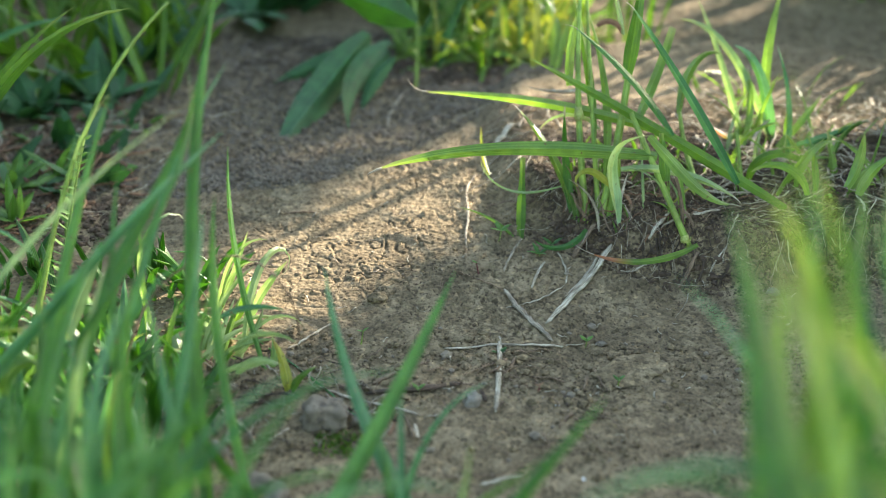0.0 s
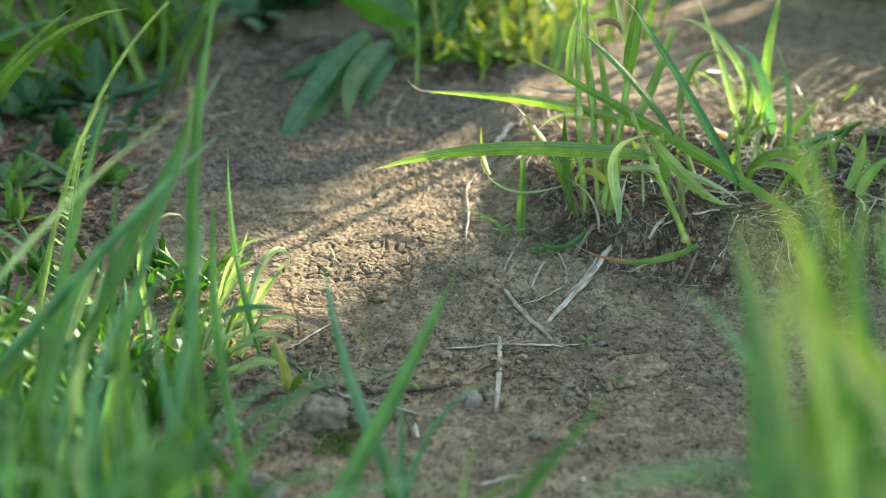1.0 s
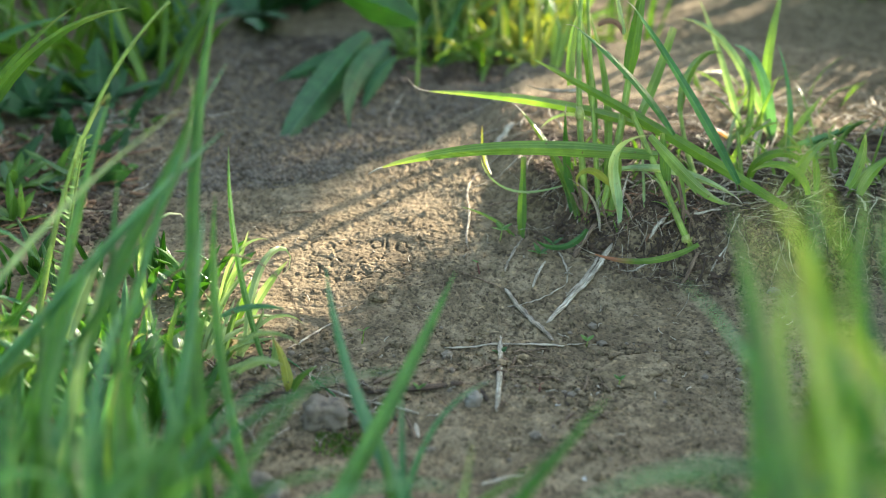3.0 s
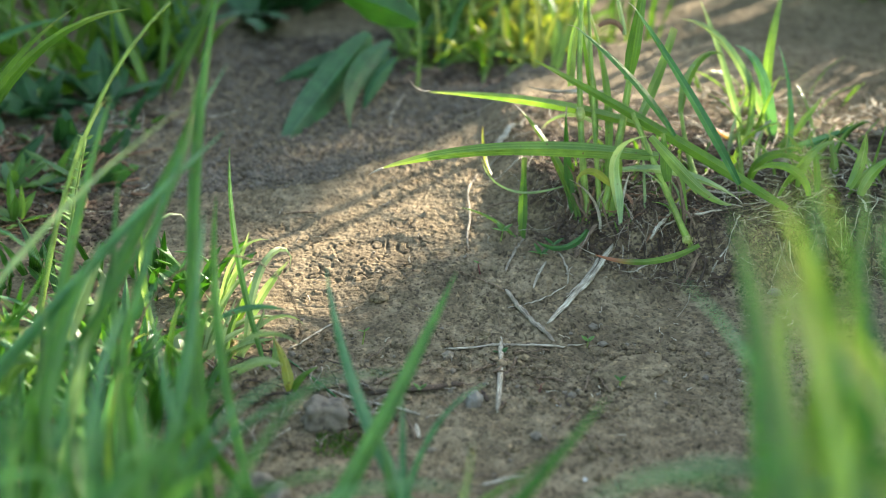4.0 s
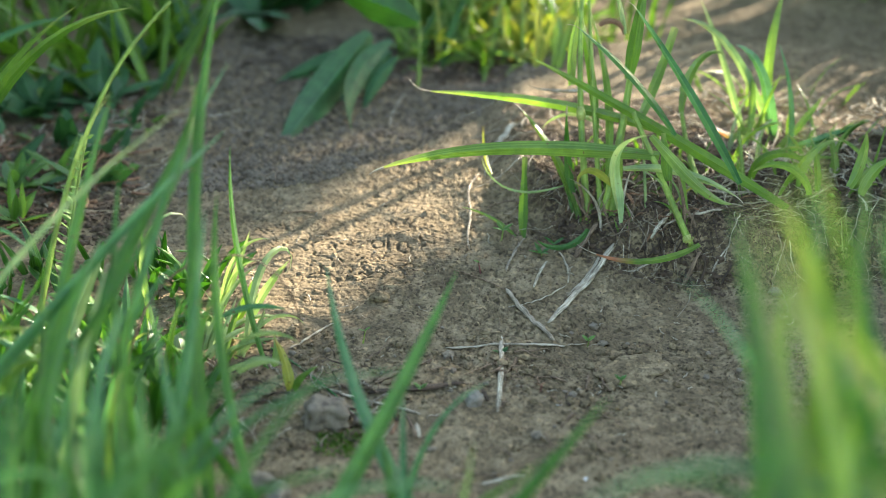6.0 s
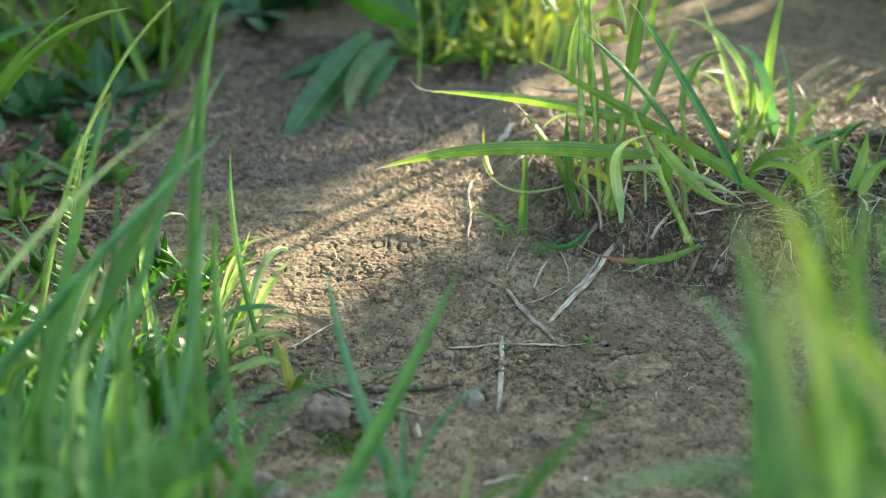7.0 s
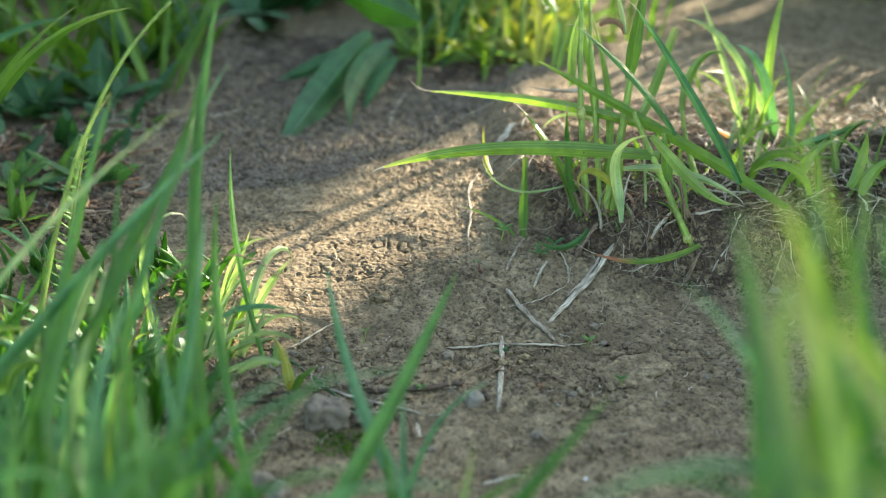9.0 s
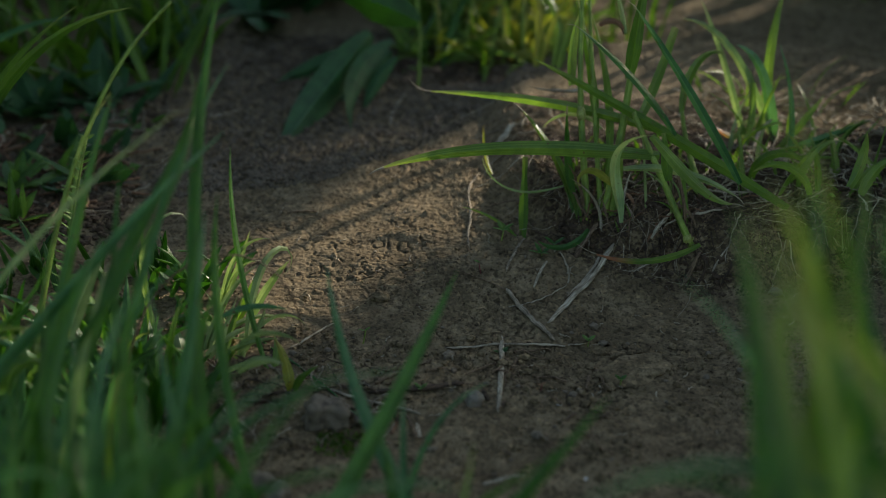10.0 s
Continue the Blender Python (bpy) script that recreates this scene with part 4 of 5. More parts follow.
blade(tuft, -104.1, 290.8, -10, 145.7, 25.2, 37.1, 2.8, BLUE, turn=-33, face=68, twist=-11, fold=0.45, up=-2.0)
blade(tuft, -9.5, 286.6, 26, 78.0, 17.1, -13.5, 2.9, PALE, turn=0, face=65, twist=-2, fold=0.46, up=-2.0, power=3.5)
blade(tuft, -49.3, 304.0, -16, 119.0, 44.3, -4.1, 2.4, DEEP, turn=-11, face=85, twist=12, fold=0.29, up=-2.0, power=3.5)
# ---- the clump on the near side ----
tuft = plant("grass_tuft", -107, 344, "dense lush green grass clump in shade at the near path edge", "grass", "grass tufts")
blade(tuft, -68.6, 332.5, 111, 191.0, 26.0, 14.3, 5.4, LUSH, turn=-35, face=38, twist=-20, fold=0.42, up=-2.0)
blade(tuft, -69.4, 331.8, 111, 144.6, 21.0, 17.0, 4.9, DEEP, turn=-29, face=15, twist=-14, fold=0.31, up=-2.0)
blade(tuft, -81.0, 309.3, 158, 189.0, 51.3, -39.7, 6.1, LUSH, turn=-162, face=46, twist=8, fold=0.18, up=-2.0, power=3.5)
blade(tuft, -144.5, 355.4, -41, 190.9, 18.3, 51.7, 2.5, LUSH, turn=159, face=74, twist=-26, fold=0.30, up=-2.0)
blade(tuft, -118.2, 357.1, 52, 157.7, 23.7, 28.4, 3.7, BLUE, turn=-1, face=15, twist=15, fold=0.31, up=-2.0, power=3.5)
blade(tuft, -189.4, 329.5, 15, 179.7, 47.7, 19.4, 5.1, BLUE, turn=30, face=40, twist=12, fold=0.48, up=-2.0, power=3.5)
blade(tuft, -180.0, 331.0, 25, 177.9, 21.9, 39.5, 2.5, PALE, turn=-3, face=34, twist=22, fold=0.16, up=-2.0)
blade(tuft, -133.3, 333.2, 78, 152.9, 34.8, 10.9, 5.1, LUSH, turn=-6, face=47, twist=2, fold=0.28, up=-2.0, power=3.5)
blade(tuft, -163.5, 482.4, -36, 131.5, 21.4, 28.4, 1.5, PALE, turn=-9, face=-40, twist=-16, fold=0.16, up=-2.0, power=2.0)
blade(tuft, -96.0, 343.1, 115, 123.8, 16.5, 25.6, 3.8, LUSH, turn=-32, face=15, twist=-16, fold=0.32, up=-2.0, power=2.0)
blade(tuft, -113.5, 467.2, 46, 73.5, -10.7, 182.0, 2.1, PALE, turn=-4, face=51, twist=-15, fold=0.23, up=-2.0, power=3.5)
blade(tuft, -110.7, 442.9, 104, 68.0, 24.5, 16.2, 1.9, LIGHT, turn=-4, face=-5, twist=-2, fold=0.16, up=-2.0)
blade(tuft, -67.4, 444.9, 127, 92.4, 31.2, 11.8, 2.6, LUSH, turn=-36, face=-14, twist=19, fold=0.37, up=-2.0)
blade(tuft, -55.5, 342.3, 133, 117.2, 19.3, 25.8, 4.3, LUSH, turn=-46, face=29, twist=-18, fold=0.45, up=-2.0)
blade(tuft, -91.6, 295.5, 60, 132.4, 26.8, 18.1, 5.0, BLUE, turn=28, face=28, twist=-21, fold=0.40, up=-2.0)
blade(tuft, -78.2, 459.3, 80, 68.0, 27.9, 247.7, 3.6, PALE, turn=-32, face=49, twist=12, fold=0.30, up=-2.0, power=3.5)
blade(tuft, -81.4, 475.2, 31, 35.5, 27.1, 20.5, 4.2, PALE, turn=-8, face=55, twist=18, fold=0.26, up=-2.0)
blade(tuft, -87.0, 475.0, 23, 36.8, 35.2, -7.6, 4.5, LIGHT, turn=8, face=74, twist=5, fold=0.45, up=-2.0)
blade(tuft, -93.6, 481.3, 32, 42.4, 27.1, -6.1, 2.8, PALE, turn=3, face=60, twist=0, fold=0.16, up=-2.0, power=3.5)
blade(tuft, -92.8, 483.9, 25, 46.5, 14.0, 102.1, 2.5, PALE, turn=-6, face=89, twist=-14, fold=0.30, up=-2.0, power=3.5)
blade(tuft, -93.1, 481.4, 21, 38.9, 17.2, 115.1, 1.4, PALE, turn=-6, face=81, twist=-18, fold=0.40, up=-2.0, power=3.5)
blade(tuft, -92.1, 454.7, 68, 41.1, 43.2, 73.3, 2.3, PALE, turn=-60, face=46, twist=10, fold=0.30, up=-2.0)
blade(tuft, -89.7, 454.4, 13, 27.8, 51.5, 55.8, 2.5, PALE, turn=17, face=70, twist=0, fold=0.33, up=-2.0)
blade(tuft, -88.7, 446.9, 82, 33.1, 50.8, 9.3, 2.3, PALE, turn=-11, face=26, twist=-6, fold=0.16, up=-2.0)
blade(tuft, -91.5, 450.9, 87, 22.4, 50.3, 14.5, 2.5, PALE, turn=-15, face=47, twist=-26, fold=0.49, up=-2.0)
blade(tuft, -95.3, 446.9, 58, 30.6, 50.6, 41.1, 3.4, PALE, turn=-25, face=42, twist=5, fold=0.21, up=-2.0)
blade(tuft, -101.8, 429.5, -2040, -74.5, -56.1, -96.1, 3.9, PALE, turn=-104, face=69, twist=0, fold=0.42, up=-2.0, power=2.0)
blade(tuft, -91.4, 435.3, 28, 33.6, 51.6, 62.1, 2.2, PALE, turn=-6, face=72, twist=2, fold=0.23, up=-2.0)
blade(tuft, -103.5, 425.8, 74, 42.7, 18.1, 47.1, 3.2, LIGHT, turn=-9, face=50, twist=1, fold=0.35, up=-2.0, power=3.5)
blade(tuft, -122.6, 431.4, -7, 33.0, 15.1, 60.9, 2.2, LIGHT, turn=-8, face=-88, twist=-2, fold=0.34, up=-2.0, power=3.5)
blade(tuft, -210.4, 445.7, -30, 118.4, 11.5, 144.0, 3.2, BLUE, turn=21, face=46, twist=26, fold=0.42, up=-2.0, power=2.0)
blade(tuft, -201.6, 364.1, 15, 95.8, 40.8, 83.1, 4.7, LIGHT, turn=-3, face=76, twist=18, fold=0.41, up=-2.0, power=3.5)
blade(tuft, -188.2, 366.0, 16, 79.1, 33.3, 85.3, 2.7, PALE, turn=-2, face=63, twist=17, fold=0.35, up=-2.0, power=3.5)
blade(tuft, -159.1, 430.6, 27, 33.9, 1.6, -37.4, 3.1, LIGHT, turn=-0, face=69, twist=-4, fold=0.45, up=-2.0, power=3.5)
blade(tuft, -79.7, 255.7, 146, 131.9, 6.8, 61.3, 6.8, BLUE, turn=-85, face=-5, twist=4, fold=0.33, up=-2.0, power=3.5)
blade(tuft, -86.9, 254.9, 142, 146.8, 18.7, 37.4, 6.1, DEEP, turn=-82, face=8, twist=-1, fold=0.27, up=-2.0)
blade(tuft, -128.1, 314.3, 65, 114.0, 24.0, 32.2, 4.3, BLUE, turn=-2, face=42, twist=2, fold=0.36, up=-2.0, power=3.5)
blade(tuft, -120.8, 323.8, 67, 102.5, 20.9, 22.0, 4.0, PALE, turn=0, face=15, twist=-2, fold=0.23, up=-2.0, power=2.0)
blade(tuft, -53.5, 255.3, 113, 132.5, 28.9, 22.0, 4.0, BLUE, turn=-5, face=9, twist=-18, fold=0.45, up=-2.0)
blade(tuft, -138.1, 243.0, -38, 159.2, 21.9, 41.1, 7.6, LUSH, turn=91, face=65, twist=17, fold=0.44, up=-2.0)
blade(tuft, -83.5, 242.6, 53, 133.1, 3.5, 82.4, 4.0, BLUE, turn=-19, face=72, twist=-14, fold=0.39, up=-2.0, power=2.0)
blade(tuft, -59.7, 221.1, 109, 141.1, -9.2, 81.0, 5.1, LUSH, turn=-73, face=21, twist=-23, fold=0.16, up=-2.0)
blade(tuft, -195.9, 316.4, 372, 149.2, 33.4, 147.5, 2.8, BLUE, turn=-52, face=62, twist=14, fold=0.19, up=-2.0, power=3.5)
blade(tuft, -139.1, 276.4, 8, 121.5, 2.8, 149.4, 2.7, BLUE, turn=-7, face=-100, twist=7, fold=0.17, up=-2.0, power=3.5)
blade(tuft, -132.6, 244.6, 219, 121.2, -33.9, 61.1, 5.3, DEEP, turn=5, face=68, twist=-19, fold=0.21, up=-2.0, power=3.5)
blade(tuft, -82.2, 210.1, 99, 133.0, 27.3, 21.9, 6.3, DEEP, turn=-6, face=28, twist=-13, fold=0.31, up=-2.0, power=3.5)
blade(tuft, -107.8, 207.1, 1, 143.6, 15.9, 45.6, 6.2, DEEP, turn=113, face=34, twist=-10, fold=0.16, up=-2.0)
blade(tuft, -81.2, 198.5, 54, 138.9, 22.3, 27.2, 6.5, LUSH, turn=54, face=15, twist=-6, fold=0.22, up=-2.0)
blade(tuft, -25.4, 236.0, 253, 132.6, -3.4, 70.9, 6.1, DEEP, turn=-174, face=-4, twist=-22, fold=0.33, up=-2.0)
blade(tuft, -92.3, 207.3, 105, 129.5, 29.6, 22.8, 5.8, LUSH, turn=-12, face=26, twist=-16, fold=0.44, up=-2.0, power=3.5)
blade(tuft, -110.0, 250.3, 112, 116.1, 14.4, 54.1, 6.1, DEEP, turn=-44, face=17, twist=-27, fold=0.20, up=-2.0, power=3.5)
blade(tuft, -83.1, 246.5, 21, 127.6, -0.7, 65.5, 4.0, BLUE, turn=-41, face=-98, twist=12, fold=0.40, up=-2.0, power=3.5)
blade(tuft, -54.2, 258.5, 31, 133.1, -31.3, 115.7, 3.8, BLUE, turn=-47, face=-68, twist=10, fold=0.23, up=-2.0, power=3.5)
blade(tuft, -73.3, 219.9, 242, 129.0, -29.2, 98.2, 3.4, BLUE, turn=-5, face=35, twist=27, fold=0.33, up=-2.0, power=3.5)
blade(tuft, -82.3, 244.3, 34, 134.2, 7.1, 79.0, 3.9, LUSH, turn=-84, face=-59, twist=-16, fold=0.29, up=-2.0, power=3.5)
blade(tuft, -136.2, 249.9, 57, 139.7, 5.9, 86.7, 4.0, BLUE, turn=-111, face=-98, twist=4, fold=0.37, up=-2.0, power=2.0)
blade(tuft, -87.0, 205.0, 280, 131.1, -39.4, 101.8, 3.5, DEEP, turn=-43, face=33, twist=-25, fold=0.49, up=-2.0, power=3.5)
blade(tuft, -153.2, 268.7, 22, 133.6, 37.0, 26.7, 3.8, DEEP, turn=87, face=9, twist=21, fold=0.45, up=-2.0)
blade(tuft, -82.2, 311.0, 142, 109.9, 10.4, 48.7, 4.1, DEEP, turn=-67, face=29, twist=-11, fold=0.41, up=-2.0, power=3.5)
blade(tuft, -45.7, 341.1, 5, 96.9, -31.3, 53.9, 3.2, DEEP, turn=1, face=-78, twist=-5, fold=0.15, up=-2.0, power=3.5)
blade(tuft, -134.8, 273.7, 21, 122.2, 23.2, 43.4, 3.1, BLUE, turn=86, face=-3, twist=21, fold=0.44, up=-2.0)
blade(tuft, -83.6, 356.0, 73, 85.8, 13.6, 44.6, 3.1, LUSH, turn=-8, face=17, twist=26, fold=0.21, up=-2.0, power=3.5)
blade(tuft, -41.2, 249.5, -9, 127.5, -30.4, 80.2, 4.9, LUSH, turn=-9, face=-50, twist=21, fold=0.40, up=-2.0, power=2.0)
blade(tuft, -100.7, 329.1, 89, 72.2, 4.5, 60.4, 2.9, LIGHT, turn=-19, face=20, twist=0, fold=0.27, up=-2.0, power=3.5)
blade(tuft, -85.3, 379.9, 213, 91.4, -6.9, 72.8, 1.9, BLUE, turn=6, face=85, twist=-16, fold=0.30, up=-2.0, power=3.5)
blade(tuft, -106.6, 358.6, 37, 103.4, 4.5, 86.7, 2.6, BLUE, turn=-7, face=56, twist=-17, fold=0.38, up=-2.0, power=3.5)
blade(tuft, -195.8, 397.2, 20, 99.9, 52.4, -39.1, 2.4, LUSH, turn=-41, face=90, twist=-11, fold=0.26, up=-2.0, power=3.5)
blade(tuft, -78.8, 454.5, 80, 37.8, 49.6, 98.8, 2.0, PALE, turn=-74, face=60, twist=21, fold=0.16, up=-2.0, power=2.0)
blade(tuft, -83.1, 454.7, 26, 24.9, 51.2, -14.9, 3.2, PALE, turn=41, face=43, twist=-17, fold=0.50, up=-2.0, power=3.5)
blade(tuft, -94.3, 454.9, 82, 45.9, 49.7, 25.9, 2.9, PALE, turn=-43, face=22, twist=16, fold=0.22, up=-2.0, power=3.5)
blade(tuft, -86.0, 450.8, 81, 31.7, 50.4, 7.1, 2.9, LIGHT, turn=-9, face=32, twist=10, fold=0.48, up=-2.0)
blade(tuft, -93.8, 457.1, -3010, -38.4, 51.2, 72.8, 2.0, LIGHT, turn=-34, face=83, twist=-9, fold=0.39, up=-2.0, power=2.0)
blade(tuft, -66.8, 446.6, 59, 17.5, 50.5, 15.0, 3.4, LIGHT, turn=62, face=24, twist=-1, fold=0.23, up=-2.0)
stem(tuft, -113.8, 405.3, 94, 128.1, 14.6, 168.9, 1.1, BROWN, turn=-152, up=-2.0, power=2.0)
thicket("near_grass", 170, -190, -85, 350, 450, (15, 42), DEEP, 8, "short lush green grass low in the near clump")
thicket("near_grass", 90, -190, -95, 340, 460, (15, 45), BLUE, 9, "bluish green grass low in the near clump")
thicket("near_grass", 70, -185, -90, 470, 530, (12, 30), DEEP, 10, "low bright grass and weeds at the clump foot")
# ---- far left plants ----
tuft = plant("grass_tuft", -209, 618, "arching green grass leaves over the far path edge", "grass", "grass tufts")
stem(tuft, -150.4, 419.3, 91, 100.2, 29.9, -2.0, 2.6, CULM, turn=-49, up=-2.0, node=0.18)
stem(tuft, -170.4, 554.1, 91, 123.8, 32.6, 20.9, 2.8, CULM, turn=-61, up=-2.0)
blade(tuft, -231.1, 552.4, 67, 127.6, 21.9, 39.1, 5.0, FRESH, turn=-54, face=59, twist=-21, fold=0.42, up=-2.0)
blade(tuft, -222.7, 534.2, 68, 147.4, 28.7, 56.0, 6.5, FRESH, turn=-66, face=44, twist=22, fold=0.52, up=-2.0, power=2.0)
blade(tuft, -284.5, 697.1, 42, 109.3, 25.7, 64.9, 5.3, BLUE, turn=-39, face=82, twist=-44, fold=0.19, up=-2.0)
# ---- the plantain and the clump behind the path ----
plantain = plant("plantain", -33, 794, "dark green ribwort plantain with drooping ribbed leaves beside the path", "plant")
blade(plantain, -42.8, 770.5, -117, 120.4, 106.8, -2.1, 21, BROAD, turn=7, face=-55, twist=26, fold=0.48, up=29.7, name='leaf', broad=True)
blade(plantain, -31.2, 768.6, -127, 87.5, 96.5, 19.7, 12, BROAD, turn=47, face=-24, twist=-26, fold=0.19, up=26.2, name='leaf', broad=True)
blade(plantain, -31.6, 775.2, -122, 70.1, 110.5, -4.5, 15, BROAD, face=-61, twist=28, fold=0.57, up=17.1, name='leaf', broad=True)
blade(plantain, -39.2, 793.6, -160, 67.5, 87.6, 20.5, 13, BROAD, turn=7, face=-74, twist=17, fold=0.36, up=9.2, name='leaf', broad=True)
blade(plantain, -27.5, 754.6, -130, 44.3, 109.5, 21.0, 8, BROAD, turn=22, face=-38, twist=6, fold=0.59, up=20.4, name='leaf', broad=True)
blade(plantain, -14.8, 757.7, 195, 59.8, 57.9, 27.1, 21.4, DEEP, turn=-47, face=-77, twist=-15, fold=0.29, up=40.0, name='leaf', broad=True)
stem(plantain, -15.7, 755.4, 77, 35.3, 20.2, 12.5, 2.3, CULM, turn=18, up=-2.0)
tuft = plant("grass_tuft", 23, 799, "sunlit yellow-green grass tuft with thick stems behind the path", "grass", "grass tufts")
# Light and yellow greens brighten this tuft as sunlight would.
blade(tuft, -16.6, 842.2, -167, 53.9, -34.9, 106.6, 4.5, LIGHT, turn=-29, face=-87, twist=26, fold=0.30, up=-2.0)
blade(tuft, 50.7, 735.3, 62, 53.0, 29.3, -4.3, 5.9, YELLOW, turn=48, face=5, twist=13, fold=0.54, up=-2.0)
blade(tuft, 33.6, 852.1, 4, 53.5, -27.4, 88.4, 4.3, YELLOW, turn=42, face=64, twist=-10, fold=0.49, up=-2.0)
blade(tuft, 74.9, 838.1, 101, 59.9, 39.0, -0.1, 6.0, LIGHT, turn=1, face=-28, twist=24, fold=0.45, up=-2.0)
blade(tuft, 58.6, 846.2, 68, 63.0, 21.5, 46.7, 4.3, YELLOW, turn=97, face=-36, twist=25, fold=0.46, up=-2.0)
blade(tuft, 63.8, 733.5, 67, 37.8, 34.4, 8.2, 4.3, LIGHT, turn=-8, face=8, twist=22, fold=0.22, up=-2.0)
blade(tuft, -1.3, 843.8, 115, 49.3, 23.0, 16.5, 5.8, LIGHT, turn=-68, face=-10, twist=35, fold=0.47, up=-2.0)
blade(tuft, 16.8, 826.2, -169, 64.3, -33.9, 135.8, 5.5, FRESH, turn=-72, face=-56, twist=10, fold=0.51, up=-2.0)
blade(tuft, 64.4, 818.6, -22, 51.9, -52.7, 184.4, 5.1, YELLOW, face=-95, twist=-1, fold=0.28, up=-2.0)
blade(tuft, 32.4, 825.6, 23, 37.1, 68.6, -152.5, 5.1, YELLOW, turn=-17, face=60, twist=8, fold=0.37, up=-2.0)
blade(tuft, 60.1, 855.2, 2, 72.6, -28.0, 144.6, 4.9, YELLOW, turn=46, face=58, twist=-25, fold=0.17, up=-2.0)
blade(tuft, 12.7, 815.1, 126, 49.4, 4.8, 56.9, 3.4, LIGHT, turn=25, face=-40, twist=16, fold=0.37, up=-2.0)
blade(tuft, 25.1, 805.4, 56, 39.6, 0.7, 136.5, 5.5, YELLOW, turn=85, face=11, twist=-14, fold=0.51, up=-2.0)
blade(tuft, 4.5, 799.7, 115, 59.8, 42.4, 12.7, 5.2, FRESH, turn=-74, face=3, twist=18, fold=0.40, up=-2.0)
blade(tuft, 72.7, 848.9, -31, 51.0, -58.4, 182.5, 5.9, YELLOW, turn=37, face=-117, twist=40, fold=0.21, up=-2.0)
blade(tuft, 54.6, 741.2, 48, 49.4, 11.7, 32.5, 3.0, YELLOW, turn=-15, face=19, twist=31, fold=0.24, up=-2.0)
blade(tuft, 37.0, 822.2, -175, 85.3, -26.6, 135.9, 3.8, LIGHT, turn=-67, face=-54, twist=-6, fold=0.17, up=-2.0)
blade(tuft, 9.7, 801.2, 121, 44.8, 35.2, 41.3, 3.2, FRESH, turn=-86, face=8, twist=-3, fold=0.34, up=-2.0)
blade(tuft, 5.5, 838.1, 177, 56.8, -22.3, 117.2, 5.3, DEEP, turn=-4, face=-62, twist=-12, fold=0.58, up=-2.0)
blade(tuft, 12.7, 845.8, -152, 62.4, -40.4, 141.3, 5.8, FRESH, turn=-103, face=-45, twist=-43, fold=0.45, up=-2.0)
blade(tuft, 2.5, 841.6, -21, 55.0, -42.8, 173.8, 3.8, DEEP, turn=17, face=-82, twist=-29, fold=0.23, up=-2.0)
blade(tuft, 60.9, 740.1, 52, 54.3, 33.8, 13.4, 5.8, LIGHT, turn=90, face=8, twist=-44, fold=0.27, up=-2.0)
blade(tuft, 32.4, 815.8, -171, 67.0, -28.9, 91.7, 3.5, YELLOW, turn=-41, face=-94, twist=29, fold=0.47, up=-2.0)
blade(tuft, 68.6, 817.8, 37, 41.7, -6.1, 57.5, 4.3, YELLOW, turn=-9, face=45, twist=6, fold=0.32, up=-2.0)
blade(tuft, -6.5, 842.5, -95, 39.8, -98.5, 187.9, 5.5, DEEP, turn=-72, face=6, twist=45, fold=0.55, up=-2.0)
blade(tuft, -1.2, 847.6, 54, 80.8, 26.5, 49.5, 5.5, DEEP, turn=140, face=-33, twist=0, fold=0.37, up=-2.0)
blade(tuft, -4.4, 823.0, 58, 58.3, -6.1, 93.0, 4.7, LIGHT, turn=-37, face=50, twist=-28, fold=0.30, up=-2.0)
blade(tuft, -2.0, 788.2, 76, 67.3, 38.5, 14.5, 5.2, DEEP, turn=-26, face=28, twist=3, fold=0.16, up=-2.0)
blade(tuft, -10.9, 798.4, 101, 75.8, 32.4, 39.6, 4.6, DEEP, turn=-84, face=41, twist=-44, fold=0.54, up=-2.0)
blade(tuft, 13.3, 811.3, 97, 58.7, 19.2, 67.5, 5.2, LIGHT, turn=-86, face=47, twist=-29, fold=0.59, up=-2.0)
blade(tuft, 20.3, 783.7, -152, 33.4, -37.8, 120.1, 3.5, FRESH, turn=2, face=88, twist=-33, fold=0.49, up=-2.0)
blade(tuft, 41.3, 859.2, 23, 44.4, -20.7, 116.6, 3.5, YELLOW, turn=-10, face=83, twist=-27, fold=0.17, up=-2.0)
blade(tuft, 61.0, 847.8, 53, 50.7, 22.8, 15.3, 4.7, LIGHT, turn=-11, face=28, twist=5, fold=0.23, up=-2.0)
blade(tuft, 11.9, 839.5, 28, 56.3, 2.2, 43.0, 3.9, FRESH, turn=-10, face=58, twist=-4, fold=0.25, up=-2.0)
stem(tuft, -13.0, 805.1, 106, 59.8, 28.9, -2.7, 3.9, CULM, turn=-8, up=-2.0)
stem(tuft, -4.0, 810.8, 97, 60.0, 27.0, 0.5, 2.5, CULM, turn=2, up=-2.0)
stem(tuft, 0.3, 814.7, 103, 63.4, 19.7, 24.9, 2.9, CULM, turn=-69, up=-2.0)
stem(tuft, 13.0, 814.5, 89, 63.1, 19.0, 25.2, 3.4, CULM, turn=-48, up=-2.0)
stem(tuft, 28.3, 795.7, 85, 62.4, 18.4, 27.6, 3.0, CULM, turn=-47, up=-2.0)
stem(tuft, 36.3, 802.4, 86, 59.6, 25.0, 5.2, 2.2, CULM, turn=23, up=-2.0)
stem(tuft, 48.1, 805.2, 84, 59.6, 26.3, 1.8, 2.9, CULM, turn=17, up=-2.0)
stem(tuft, 66.0, 821.6, 112, 63.6, 24.0, 16.3, 3.9, CULM, turn=-81, up=-2.0)
